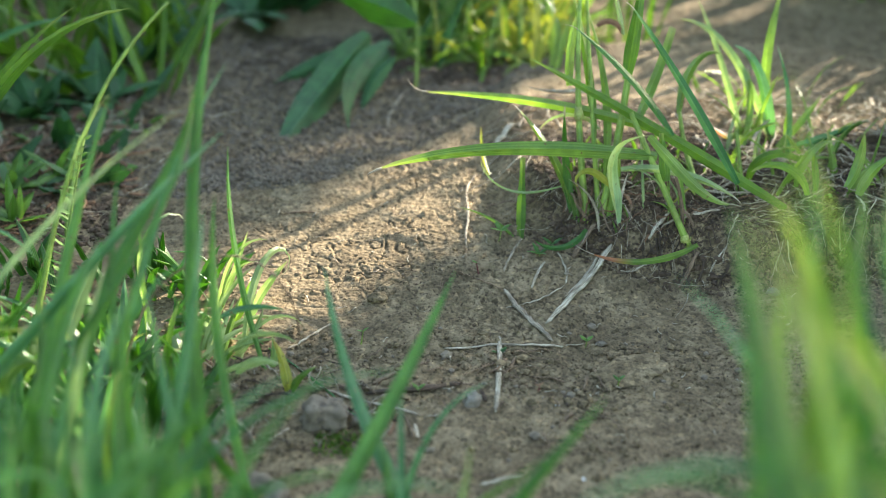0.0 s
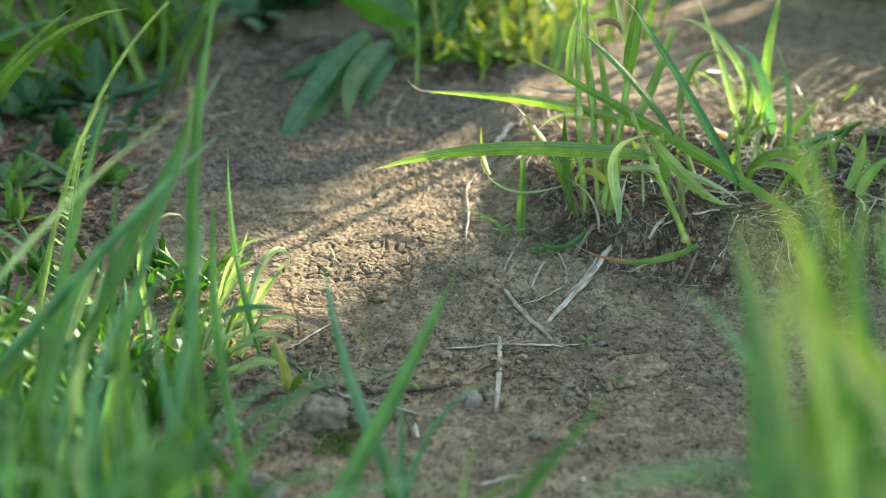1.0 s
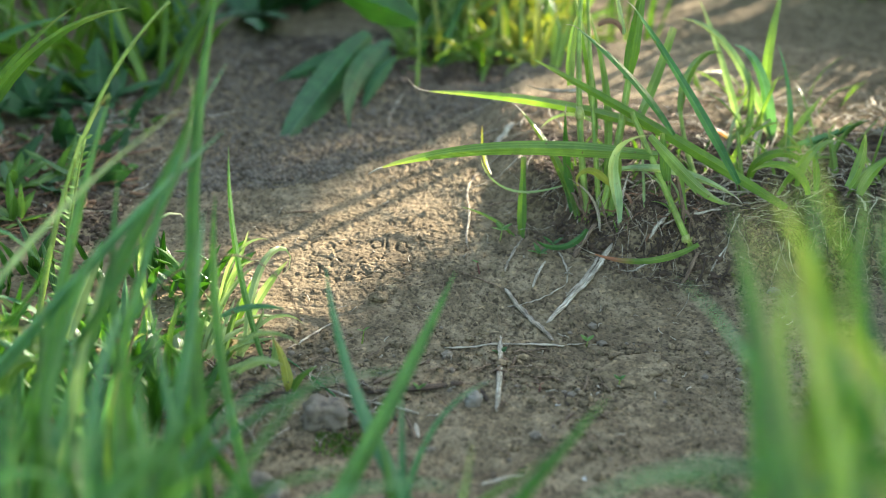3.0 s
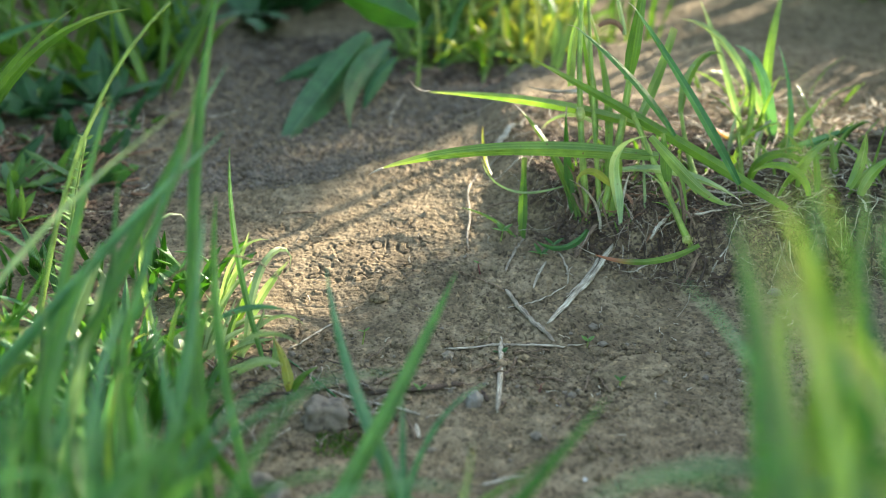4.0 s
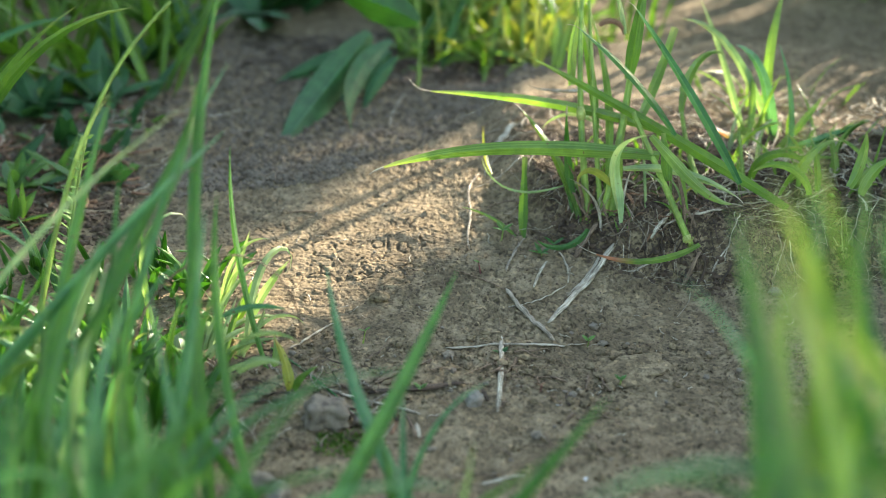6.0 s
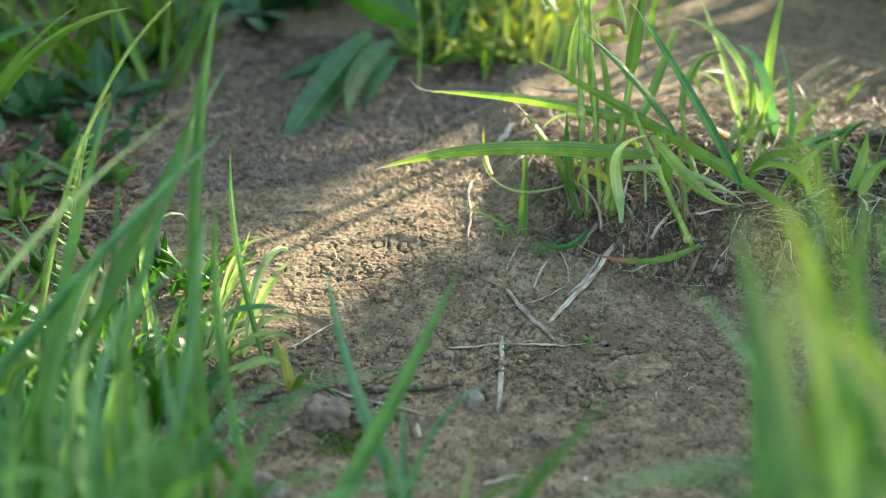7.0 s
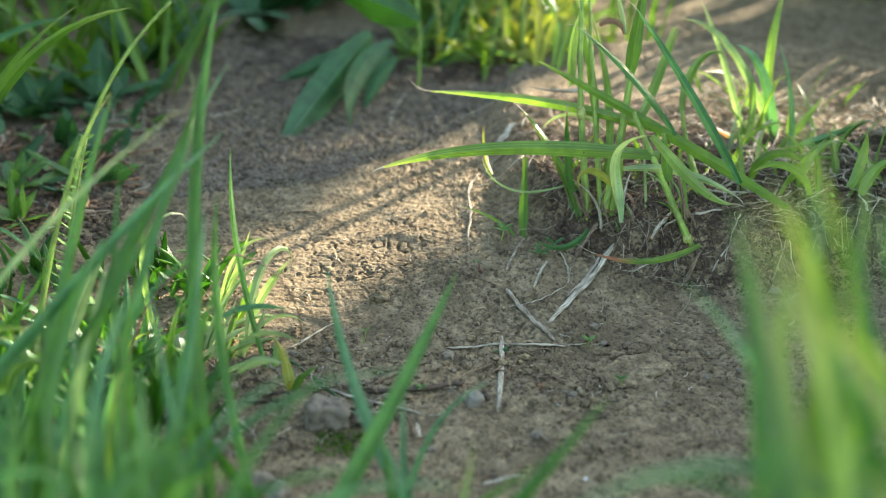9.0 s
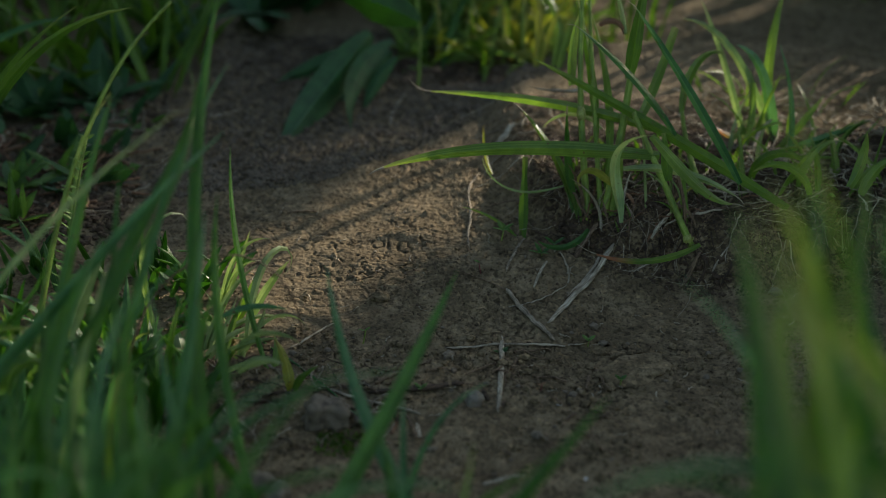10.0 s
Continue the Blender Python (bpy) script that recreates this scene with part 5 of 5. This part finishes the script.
thicket("tall_grass", 120, -30, 28, 850, 915, (60, 150), LIGHT, 61, "dense sunlit grass leaves behind the path", width=(3, 6), lean=(0, 16), curl=(5, 50))
thicket("tall_grass", 70, 28, 95, 860, 910, (25, 60), LIGHT, 63, "short sunlit grass behind the tuft", width=(3, 6), lean=(5, 30), curl=(5, 60))
thicket("tall_grass", 8, 90, 135, 815, 850, (80, 140), FRESH, 62, "thin sunlit grass leaves behind the tuft", width=(2, 4), lean=(0, 12), curl=(5, 40))
thicket("far_weeds", 120, -30, 92, 795, 850, (12, 55), LIGHT, 12, "low sunlit yellow-green grass at the tuft foot", width=(3, 6), lean=(10, 60), curl=(20, 100))
thicket("far_weeds", 40, 40, 95, 795, 845, (15, 50), YELLOW, 19, "leaves coloured yellow for sunlight at the tuft foot", width=(3, 7), lean=(10, 70), curl=(20, 100))
thicket("far_weeds", 300, -360, -150, 740, 1150, (25, 110), FRESH, 13, "dark green weeds and grass behind the path", width=(4, 10))
thicket("far_weeds", 120, -150, 0, 930, 1150, (20, 90), BROAD, 14, "dark broad-leaved weeds behind the path", width=(14, 28))
# ---- unseen grass, stalks and trees added beyond the shoulder to shade the path ----
thicket("verge_grass", 1100, 150, 900, 100, 900, (90, 190), FRESH, 15, "unseen tall green grass added to shade the path", width=(5, 9), lean=(0, 7), curl=(0, 18), keep=lambda x, y: x > 0.37 * y + 12 and across(-40, 284, 560, 800)(x, y))
thicket("verge_grass", 1500, -400, 400, 1000, 1700, (260, 520), FRESH, 16, "unseen tall green grass added to shade the far side of the path", width=(8, 14), lean=(0, 5), curl=(0, 15), keep=across(585, 1000, 900, 1150))
thicket("verge_grass", 600, 200, 620, 800, 1250, (100, 155), FRESH, 18, "unseen low green grass added to shade the ground beyond the shoulder", width=(4, 7), lean=(0, 20), curl=(0, 45), keep=across(300, 455, 890, 985))
thicket("verge_grass", 45, 150, 520, 850, 1350, (60, 130), FRESH, 28, "few unseen thin grass leaves added to dapple the sunlight", width=(5, 9), lean=(0, 20), curl=(0, 45), keep=across(455, 565, 890, 985))
tuft = plant("grass_tuft", 311, 936, "tall unseen grass stalks casting streaks of shade on the path", "grass", "grass tufts")
stem(tuft, 311, 936, 0, 224, 0, 2, 5, CULM, taper=0.9)
stem(tuft, 296, 938, 0, 214, 0, 2, 5, CULM, taper=0.9)
blade(tuft, 352, 940, 40, 205, 3, 6, 7, FRESH, up=-2)
# Unseen trees; their crown tiers are set to shade all but the sunlit strip.
tree(0.62, 3.1, 2.3, 0.95, [(0.712, 0.252, 0.936, 0.37, 1700), (0.56, 0.36, 1.105, 0.9, 3000)], "unseen young leafy tree added to shade the near side of the path", reach=0.3, lean=0.13)
tree(-0.10, 3.1, 2.7, 0.98, [(0.130, 0.234, 0.975, 0.10, 800), (0.06, 0.22, 1.05, 0.18, 900), (-0.25, 0.55, 1.19, 1.0, 3200)], "unseen broad leafy tree added to shade the path and its verge", reach=0.5, lean=-0.1)
# Unseen grass on the left, added to cut the skylight.
thicket("verge_grass", 600, -700, -300, 300, 1100, (200, 420), DEEP, 26, "unseen tall grass added to block skylight from the left", width=(6, 11), lean=(0, 15), curl=(0, 40), keep=lambda x, y: -x > 0.37 * y + 20)
# Unseen meadow fills the surroundings and cuts light bounced off bare ground.
thicket("meadow", 5200, -2300, 2500, -1700, 3000, (60, 150), DEEP, 71, "unseen green meadow grass round the bare path", width=(9, 16), lean=(5, 40), curl=(10, 60), keep=off_path, steps=4)
thicket("meadow", 2600, -900, 1200, -600, 1900, (40, 110), FRESH, 72, "unseen short meadow grass close to the bare path", width=(6, 11), lean=(5, 40), curl=(10, 60), keep=off_path, steps=4)
# ---- litter on the path ----
litter("dry_straw", 75.4, 542.6, -119.8, 65.7, 6, 2.7, STRAW, "weathered split straw lying on the soil", "straw", flat=0.4)
litter("dry_straw", 69.6, 539.8, -119.1, 36.0, -8, 1.6, STRAW, "pale thin straw against a thicker one", "straw", flat=0.4)
litter("twig", 26.2, 508.1, -59.9, 37.4, 10, 2.6, GREY, "weathered grey twig with frayed ends on the soil", "twig")
litter("twig", 3.9, 523.7, -35.7, 28.1, -14, 0.7, BROWN, "thin brown rootlet on the soil", "twig")
litter("dry_straw", 0.2, 465.2, 10.1, 58.3, 8, 1.3, STRAW, "long thin pale straw across the path", "straw", wave=3)
litter("dry_straw", 23.1, 475.2, -93.7, 54.8, -4, 2.0, STRAW, "short pale hollow straw on the soil", "straw", flat=0.5)
litter("dry_straw", 45.2, 533.6, -107.1, 23.9, 8, 1.2, STRAW, "short pale straw bit on the soil", "straw")
litter("dry_straw", 50.8, 541.3, -84.5, 22.7, -40, 0.9, STRAW, "short curved pale straw bit", "straw")
litter("rootlet", 52.8, 517.9, -143.8, 33.5, -40, 0.7, STRAW, "thin pale rootlet curving over soil", "root")
litter("rootlet", 16.9, 611.7, -92.6, 73.2, 20, 1.2, GREY, "pale dry root hanging down the shoulder", "root", wave=8)
litter("rootlet", 36.1, 551.1, -106.9, 30.5, 14, 1.2, GREY, "grey root in the soil at the tuft", "root", wave=6)
litter("rootlet", -73.4, 572.6, -2.1, 14.7, -30, 1.1, BROWN, "short bent brown rootlet on sunlit soil", "root")
litter("dry_straw", -46.8, 436.3, -27.1, 42.9, -6, 1.6, STRAW, "thin pale brown stalk beside the stone", "straw")
litter("dead_leaf", -28.9, 433.2, 11.0, 37.6, 24, 4.0, HUMUS, "curled brown dead leaf strip on the soil", "leaf", wave=9, flat=0.35)
litter("dry_straw", -78.0, 471.9, -49.9, 81.9, -10, 1.0, BLUE, "thin green stalk lying on the soil", "straw")
litter("dry_straw", -61.2, 462.7, 50.0, 25.0, 4, 1.0, STRAW, "thin pale straw in the sun", "straw")
litter("twig", -22.6, 745.7, -97.0, 52.4, 24, 1.6, GREY, "grey stalk hanging from the far tuft", "twig")
litter("dead_leaf", -76.4, 396.3, 76.7, 17.9, 0, 4.0, STRAW, "pale dead leaf piece at the clump foot", "leaf", flat=0.3)
litter("rootlet", 12.6, 374.6, 19.0, 16.5, 0, 1.6, STRAW, "pale stalk near the path edge", "root")
litter("rootlet", -17.4, 418.8, -97.2, 12.9, 0, 2.0, RUST, "small rust coloured leaf scrap", "leaf", flat=0.3)
litter("dead_leaf", -10.0, 411.8, -81.7, 8.0, 0, 1.6, STRAW, "tiny white dry scrap", "leaf", flat=0.4)
# ---- stones ----
stone("stone", -43.0, 414.8, 17, 15, 12, 10, ROCK, "rounded grey-brown stone half sunk in soil", seed=3)
stone("pebble", -29.5, 412.7, 6, 6, 5, 0, ROCK, "small grey-brown pebble beside the stone", seed=5)
stone("pebble", 11.4, 428.0, 8, 7, 5.5, 20, SLATE, "smooth pale grey pebble on the path", seed=6)
stone("stone", 74.4, 457.0, 30, 20, 6, 25, SOIL, "flat earthy stone almost buried in the path", seed=8, sink=0.62)
stone("pebble", 37.9, 432.3, 4.5, 4, 3, 0, SLATE, "small blue-grey pebble on the path", seed=9)
stone("chip", 42.2, 426.9, 4, 2, 2, 40, CHALK, "tiny white chip on the soil", seed=10)
stone("chip", 48.2, 378.1, 2.6, 2.6, 2.2, 0, CHALK, "tiny white stone grain on the soil", seed=11)
stone("clod", -27.4, 498.6, 8, 5, 4, 15, SOIL, "flat dry soil clod in the sun", seed=12)
stone("pebble", 64.6, 476.8, 4, 3, 2, 0, ROCK, "small grey pebble near the straw", seed=13)
# ---- dry thatch and roots on the shoulder ----
thatch("dry_thatch", 120, 30, 250, 535, 690, (8, 34), (0.5, 1.3), STRAW, 41, "pale dry grass thatch matted on the shoulder", keep=on_shoulder(133))
thatch("dry_thatch", 520, 30, 250, 535, 690, (8, 30), (0.5, 1.4), BROWN, 42, "brown dead grass matted on the shoulder", keep=on_shoulder(133), lift=(0, 4))
# Real thatch; its extra pale straw also imitates a lit patch.
thatch("dry_thatch", 200, 120, 255, 560, 680, (8, 30), (0.6, 1.5), STRAW, 58, "pale straw thatch among the thin grass", keep=on_shoulder(130), lift=(0, 8))
thatch("fine_roots", 70, 20, 220, 500, 600, (8, 26), (0.25, 0.6), GREY, 43, "fine pale roots hanging from the shoulder edge", lift=(0, 3), keep=lambda x, y: on_shoulder(158)(x, y) and not on_shoulder(128)(x, y), category="roots")
thatch("straw_bits", 160, -120, 150, 400, 620, (1.5, 6), (0.4, 0.9), STRAW, 44, "tiny tan straw bits scattered over the soil", lift=(0, 1.0), category="litter")
thatch("straw_bits", 150, -120, 150, 390, 620, (3, 12), (0.25, 0.5), BROWN, 45, "hairlike brown rootlets scattered over the soil", lift=(0, 1.0), category="litter")
thicket("shoulder_grass", 45, 130, 245, 560, 700, (15, 45), LIGHT, 46, "short green grass growing through the thatch", width=(1.5, 4), keep=on_shoulder(120))
thicket("shoulder_grass", 70, 60, 130, 565, 620, (6, 18), FRESH, 47, "tiny green shoots at the tuft foot", width=(1, 2.2), keep=on_shoulder(135))
thatch("dead_leaves", 900, 50, 215, 515, 640, (4, 16), (0.4, 1.4), HUMUS, 48, "dark rotting leaves and humus under the tuft", keep=on_shoulder(150), lift=(0, 2))
thatch("dry_thatch", 150, 45, 220, 525, 600, (5, 20), (0.3, 0.8), STRAW, 100, "thin pale dead stalks over the dark humus", lift=(0, 5), keep=on_shoulder(150))
thatch("dead_leaves", 60, 50, 150, 540, 610, (5, 14), (0.6, 1.6), RUST, 49, "rust-brown dead sheaths at the tuft foot", lift=(0, 7))
crumbs("dark_crumbs", 9000, 40, 235, 500, 600, (0.5, 2.4), HUMUS, 99, "dark crumbly humus at the foot of the shoulder", keep=on_shoulder(156), even=True)
crumbs("dark_crumbs", 5000, 48, 230, 515, 640, (0.8, 4.5), HUMUS, 50, "dark crumbly humus on the shoulder", keep=on_shoulder(150))
crumbs("dark_crumbs", 1800, -60, 95, 760, 840, (1.2, 4.5), HUMUS, 56, "dark humus crumbs under the far plants")
thatch("dead_leaves", 260, -120, 95, 760, 850, (8, 26), (1.0, 2.4), HUMUS, 57, "dark dead leaves under the far plants", lift=(0, 3))
# Dark crumbs paint shade on the far path, clear of the sunlit strip.
crumbs("shade_crumbs", 19000, -230, 95, 600, 860, (1.2, 3.8), SHADE_LOAM, 81, "dark brown crumbs painting shade over the far side of the path", keep=across(463, 900, 250, 720), even=True)
# Dark specks stop at the shadow's edge and deepen its shade by colour.
crumbs("dark_crumbs", 4000, -150, 165, 365, 560, (0.3, 1.3), HUMUS, 82, "dark crumbs deepening the shade over the near path", keep=across(100, 372, 100, 520))
thicket("shoulder_grass", 26, -5, 75, 790, 840, (30, 85), YELLOW, 83, "thin yellow-green grass stems behind the path", width=(1.5, 3.5))
crumbs("soil_crumbs", 1500, -180, 190, 370, 660, (0.4, 2.0), SOIL, 51, "loose dry soil crumbs on the path")
crumbs("coarse_crumbs", 1100, -130, 150, 365, 480, (1.5, 5.0), SOIL, 53, "coarse soil crumbs on the near path")
crumbs("gravel", 70, -110, 140, 365, 490, (2.0, 5.0), ROCK, 54, "small grey-brown gravel on the near path", category="gravel")
thatch("twig_bits", 70, -110, 60, 380, 470, (6, 22), (0.6, 1.8), BROWN, 55, "small dark twig bits on the near path", lift=(0, 1.5), category="litter")
crumbs("grit", 260, -150, 180, 370, 640, (0.5, 1.6), ROCK, 52, "fine pale grit among the soil")
thicket("moss", 260, -46, -24, 392, 408, (1.2, 3.5), FRESH, 73, "thin green moss film on the damp soil", width=(0.5, 1.1), steps=3, category="moss")
thatch("dead_leaves", 45, -112, -15, 388, 455, (5, 20), (0.6, 2.2), HUMUS, 96, "dark rotting stalks round the stone", lift=(0, 2.5))
thatch("twig_bits", 60, -112, -20, 385, 450, (6, 20), (0.5, 1.4), GREY, 97, "grey dry twig bits round the stone", lift=(0, 2.5), category="litter")
# ---- seedlings ----
seedling(24.9, 548.4, 7, 6, 2.4, 4, WEED, "tiny green seedling at the foot of the shoulder")
seedling(16.2, 521.2, 7, 3, 2.6, 1, WEED, "tiny seedling on a dark red stalk", stalk=RED, turn=180)
seedling(42.1, 536.9, 4, 7, 2.2, 4, DEEP, "small dark green sprout under a leaf")
seedling(48.5, 545.7, 4, 6, 2.2, 3, DEEP, "small dark green sprout under a leaf")
seedling(57.7, 474.6, 3, 3.5, 2.2, 3, WEED, "tiny green sprout on a straw")
seedling(22.0, 462.7, 2, 4, 2.6, 2, DEEP, "tiny green leaf beside a straw")
seedling(67.4, 445.3, 3, 3, 1.8, 3, DEEP, "tiny green sprout on bare soil")
seedling(-9.4, 433.1, 2, 3.5, 1.8, 3, WEED, "tiny yellow-green sprout in litter")
seedling(35.6, 435.4, 5, 2, 1.2, 2, RUST, "tiny dark red sprout on the soil", stalk=RED)
seedling(-32.5, 468.4, 4, 3, 1.2, 2, WEED, "tiny green sprout behind a grass leaf")
# ---- small weeds at the clump foot ----
speedwell(-152.9, 461.0, 73, 80.1, 25.9, 8.1, 24, 6.4)
tuft = plant("grass_tuft", -59, 432, "small yellow-green grass shoots at the path edge", "grass", "grass tufts")
blade(tuft, -57.6, 431.5, 109, 23.3, 1.7, 62.5, 4.2, YELLOW, turn=20, face=-3, twist=-20, fold=0.27, up=-2.0)
blade(tuft, -57.6, 431.5, 30, 15.8, 18.2, 63.7, 3.0, FRESH, turn=-4, face=58, twist=-38, fold=0.15, up=-2.0)
blade(tuft, -72.4, 407.9, 9, 17.5, 36.8, 90.0, 3.6, PALE, turn=-6, face=68, twist=-14, fold=0.24, up=23.1)
blade(tuft, -94.5, 421.0, 31, 14.0, 14.2, 69.3, 5, YELLOW, turn=-3, face=45, twist=44, fold=0.46, up=-2.0)
blade(tuft, -92.4, 421.0, 115, 12.3, 6.0, 53.0, 4, YELLOW, turn=7, face=-31, twist=22, fold=0.48, up=-2.0)
blade(tuft, -73.2, 416.7, -0, 24.2, 43.8, 90.7, 2.0, PALE, face=56, twist=38, fold=0.29, up=29.3)
blade(tuft, -81.6, 434.3, 6, 24.6, 60.5, 50.1, 2.6, BLUE, turn=-4, face=44, twist=20, fold=0.17, up=30.5)
rosette(-212, 618, 12, 30, 8, WEED, "low weed with pale oval leaves at the path edge", 1)
rosette(-201, 572, 11, 26, 6, WEED, "low pale weed with narrow leaves at the path edge", 2, lean=(5, 65))
rosette(-193, 632, 9, 24, 7, WEED, "low weed with oval leaves in shade", 3, lean=(5, 65))
rosette(-230, 718, 9, 40, 16, BROAD, "dark broad-leaved weed behind the path", 4)
rosette(-199, 736, 9, 42, 16, BROAD, "dark broad-leaved weed behind the path", 5)
rosette(-190, 805, 9, 45, 18, BROAD, "dark broad-leaved weed behind the path", 6)
rosette(-168, 860, 9, 45, 18, BROAD, "dark broad-leaved weed behind the path", 7)
rosette(-124, 897, 8, 60, 26, BROAD, "bluish broad-leaved weed behind the path", 8, lean=(40, 70))
rosette(-104, 923, 8, 60, 26, BROAD, "bluish broad-leaved weed behind the path", 9, lean=(40, 70))
rosette(-174, 676, 5, 18, 8, WEED, "small weed with round leaves on the soil", 10)
thicket("far_weeds", 70, -275, -168, 600, 750, (14, 38), BROAD, 91, "small dark broad-leaved weeds at the far path edge", width=(8, 15), lean=(25, 70), curl=(10, 60))
thicket("far_weeds", 26, -262, -160, 585, 730, (10, 24), WEED, 92, "small pale oval leaves at the far path edge", width=(6, 11), lean=(35, 80), curl=(0, 50))
crumbs("dark_crumbs", 3200, -275, -150, 545, 760, (1.2, 5.0), HUMUS, 93, "dark crumbs under the far weeds")
thatch("dead_leaves", 120, -270, -150, 545, 720, (8, 24), (1.0, 3.2), RUST, 94, "rust-brown dead leaf bits under the far weeds", lift=(0, 4))
thatch("dry_thatch", 70, -260, -130, 560, 720, (8, 26), (0.7, 1.6), STRAW, 95, "pale dry stalks under the far weeds", lift=(0, 3))
rosette(-157, 439, 8, 26, 10, WEED, "pale green weed with oval leaves in the clump", 11, lean=(10, 60))
rosette(-154, 413, 8, 26, 10, WEED, "pale green weed with oval leaves in the clump", 12, lean=(10, 60))
rosette(-139, 464, 8, 24, 7, WEED, "pale green weed with narrow leaves in the clump", 13, lean=(10, 60))
rosette(-100, 452, 7, 22, 6, PALE, "pale green weed with narrow leaves in the clump", 14, lean=(10, 60))
rosette(-89, 472, 8, 22, 5, PALE, "pale sunlit weed with narrow leaves in the clump", 15, lean=(20, 70))
tuft = plant("grass_tuft", -80, 472, "pale folded grass leaves shining in the sun at the clump edge", "grass", "grass tufts")
blade(tuft, -132.1, 413.3, 54, 37.6, 27.4, 14.2, 5.0, PALE, turn=-8, face=42, twist=1, fold=0.40, up=31.3)
blade(tuft, -145.7, 389.2, 54, 23.0, 16.9, 123.1, 6.0, PALE, turn=-14, face=60, twist=-16, fold=0.48, up=26.2, power=3.5)
blade(tuft, -147.6, 387.4, 33, 21.4, 12.4, 154.1, 6.0, LIGHT, turn=-12, face=94, twist=-40, fold=0.44, up=22.5, power=2.0)
litter("dry_straw", 100.6, 547.0, -144.0, 11.6, 0, 2.0, STRAW, "pale frayed straw stuck in the shoulder", "straw", lift=3)
litter("dry_straw", 96.8, 542.3, 9.6, 27.0, 0, 1.6, STRAW, "long pale straw over dark humus", "straw", lift=2, far_lift=4)
litter("rootlet", 78.0, 529.1, 15.3, 13.8, 30, 1.0, STRAW, "thin pale root tip on the soil", "root")
litter("rootlet", 115.8, 523.0, 43.5, 12.2, -30, 0.9, STRAW, "thin pale root at the shoulder edge", "root")
litter("dead_leaf", 102.4, 520.5, 46.2, 13.7, 0, 2.0, BROWN, "withered rust-brown leaf tip hanging down", "leaf", flat=0.3, far_lift=4)
litter("dead_leaf", 68.7, 550.1, -129.7, 16.6, 40, 3.0, BROWN, "curled brown dead leaf at the tuft foot", "leaf", flat=0.35, lift=4)
litter("rootlet", 20.1, 576.2, 3.3, 17.5, -40, 1.2, BROWN, "dark looping root beside the tuft", "root", arch=2)
litter("dead_leaf", 23.1, 631.3, 57.5, 23.7, 0, 3.2, STRAW, "pale dry leaf scrap behind the tuft", "leaf", flat=0.3, far_lift=3)
litter("dry_straw", 190.7, 630.9, -74.7, 32.1, 0, 1.6, STRAW, "pale straw across the shoulder", "straw", lift=3)
litter("dry_straw", 143.8, 622.0, -51.6, 33.2, 0, 1.5, STRAW, "pale dry stalk in the thatch", "straw", lift=3, far_lift=4)
litter("dry_straw", 110.3, 567.8, -7.7, 30.5, 0, 1.5, STRAW, "pale dry stalk in the thatch", "straw", lift=4, far_lift=3)
litter("dead_leaf", 85.2, 552.5, 119.0, 15.6, 0, 2.4, RUST, "rust-brown dead sheath at the tuft foot", "leaf", flat=0.35, lift=3, far_lift=8)
litter("dead_leaf", 58.4, 564.1, -53.7, 11.9, 0, 2.4, BROWN, "brown dead sheath at the tuft foot", "leaf", flat=0.35, lift=7, far_lift=2)
litter("twig", -26.6, 439.1, 34.7, 11.5, 0, 2.2, BROWN, "dark bark scrap in the litter", "twig", rough=0.3)
litter("twig", -31.1, 441.5, -60.3, 9.4, 0, 1.6, HUMUS, "dark twig bit beside the stone", "twig")
litter("twig", 46.2, 434.3, -87.4, 8.3, 0, 1.6, HUMUS, "dark crumbly twig bit on the soil", "twig")
litter("twig", 14.1, 435.1, -73.1, 8.1, 0, 1.8, HUMUS, "dark twig bit beside the pebble", "twig")
litter("dead_leaf", -74.9, 399.7, 83.5, 12.3, 0, 5.0, STRAW, "pale split dead leaf at the clump foot", "leaf", flat=0.25)
stone("pebble", -79.9, 392.9, 9, 8, 6, 30, SLATE, "blue-grey pebble at the clump foot", seed=21)
stone("pebble", -61.8, 373.6, 10, 9, 7, 10, ROCK, "brown pebble at the clump foot", seed=22)
stone("pebble", -55.5, 368.9, 9, 8, 6, 60, SLATE, "grey pebble at the clump foot", seed=23)
stone("pebble", 141.8, 511.5, 6, 5, 4, 0, SLATE, "small grey pebble on the shoulder edge", seed=24)


def motions():
    """Nothing but the camera stirs."""
    return None


motions()
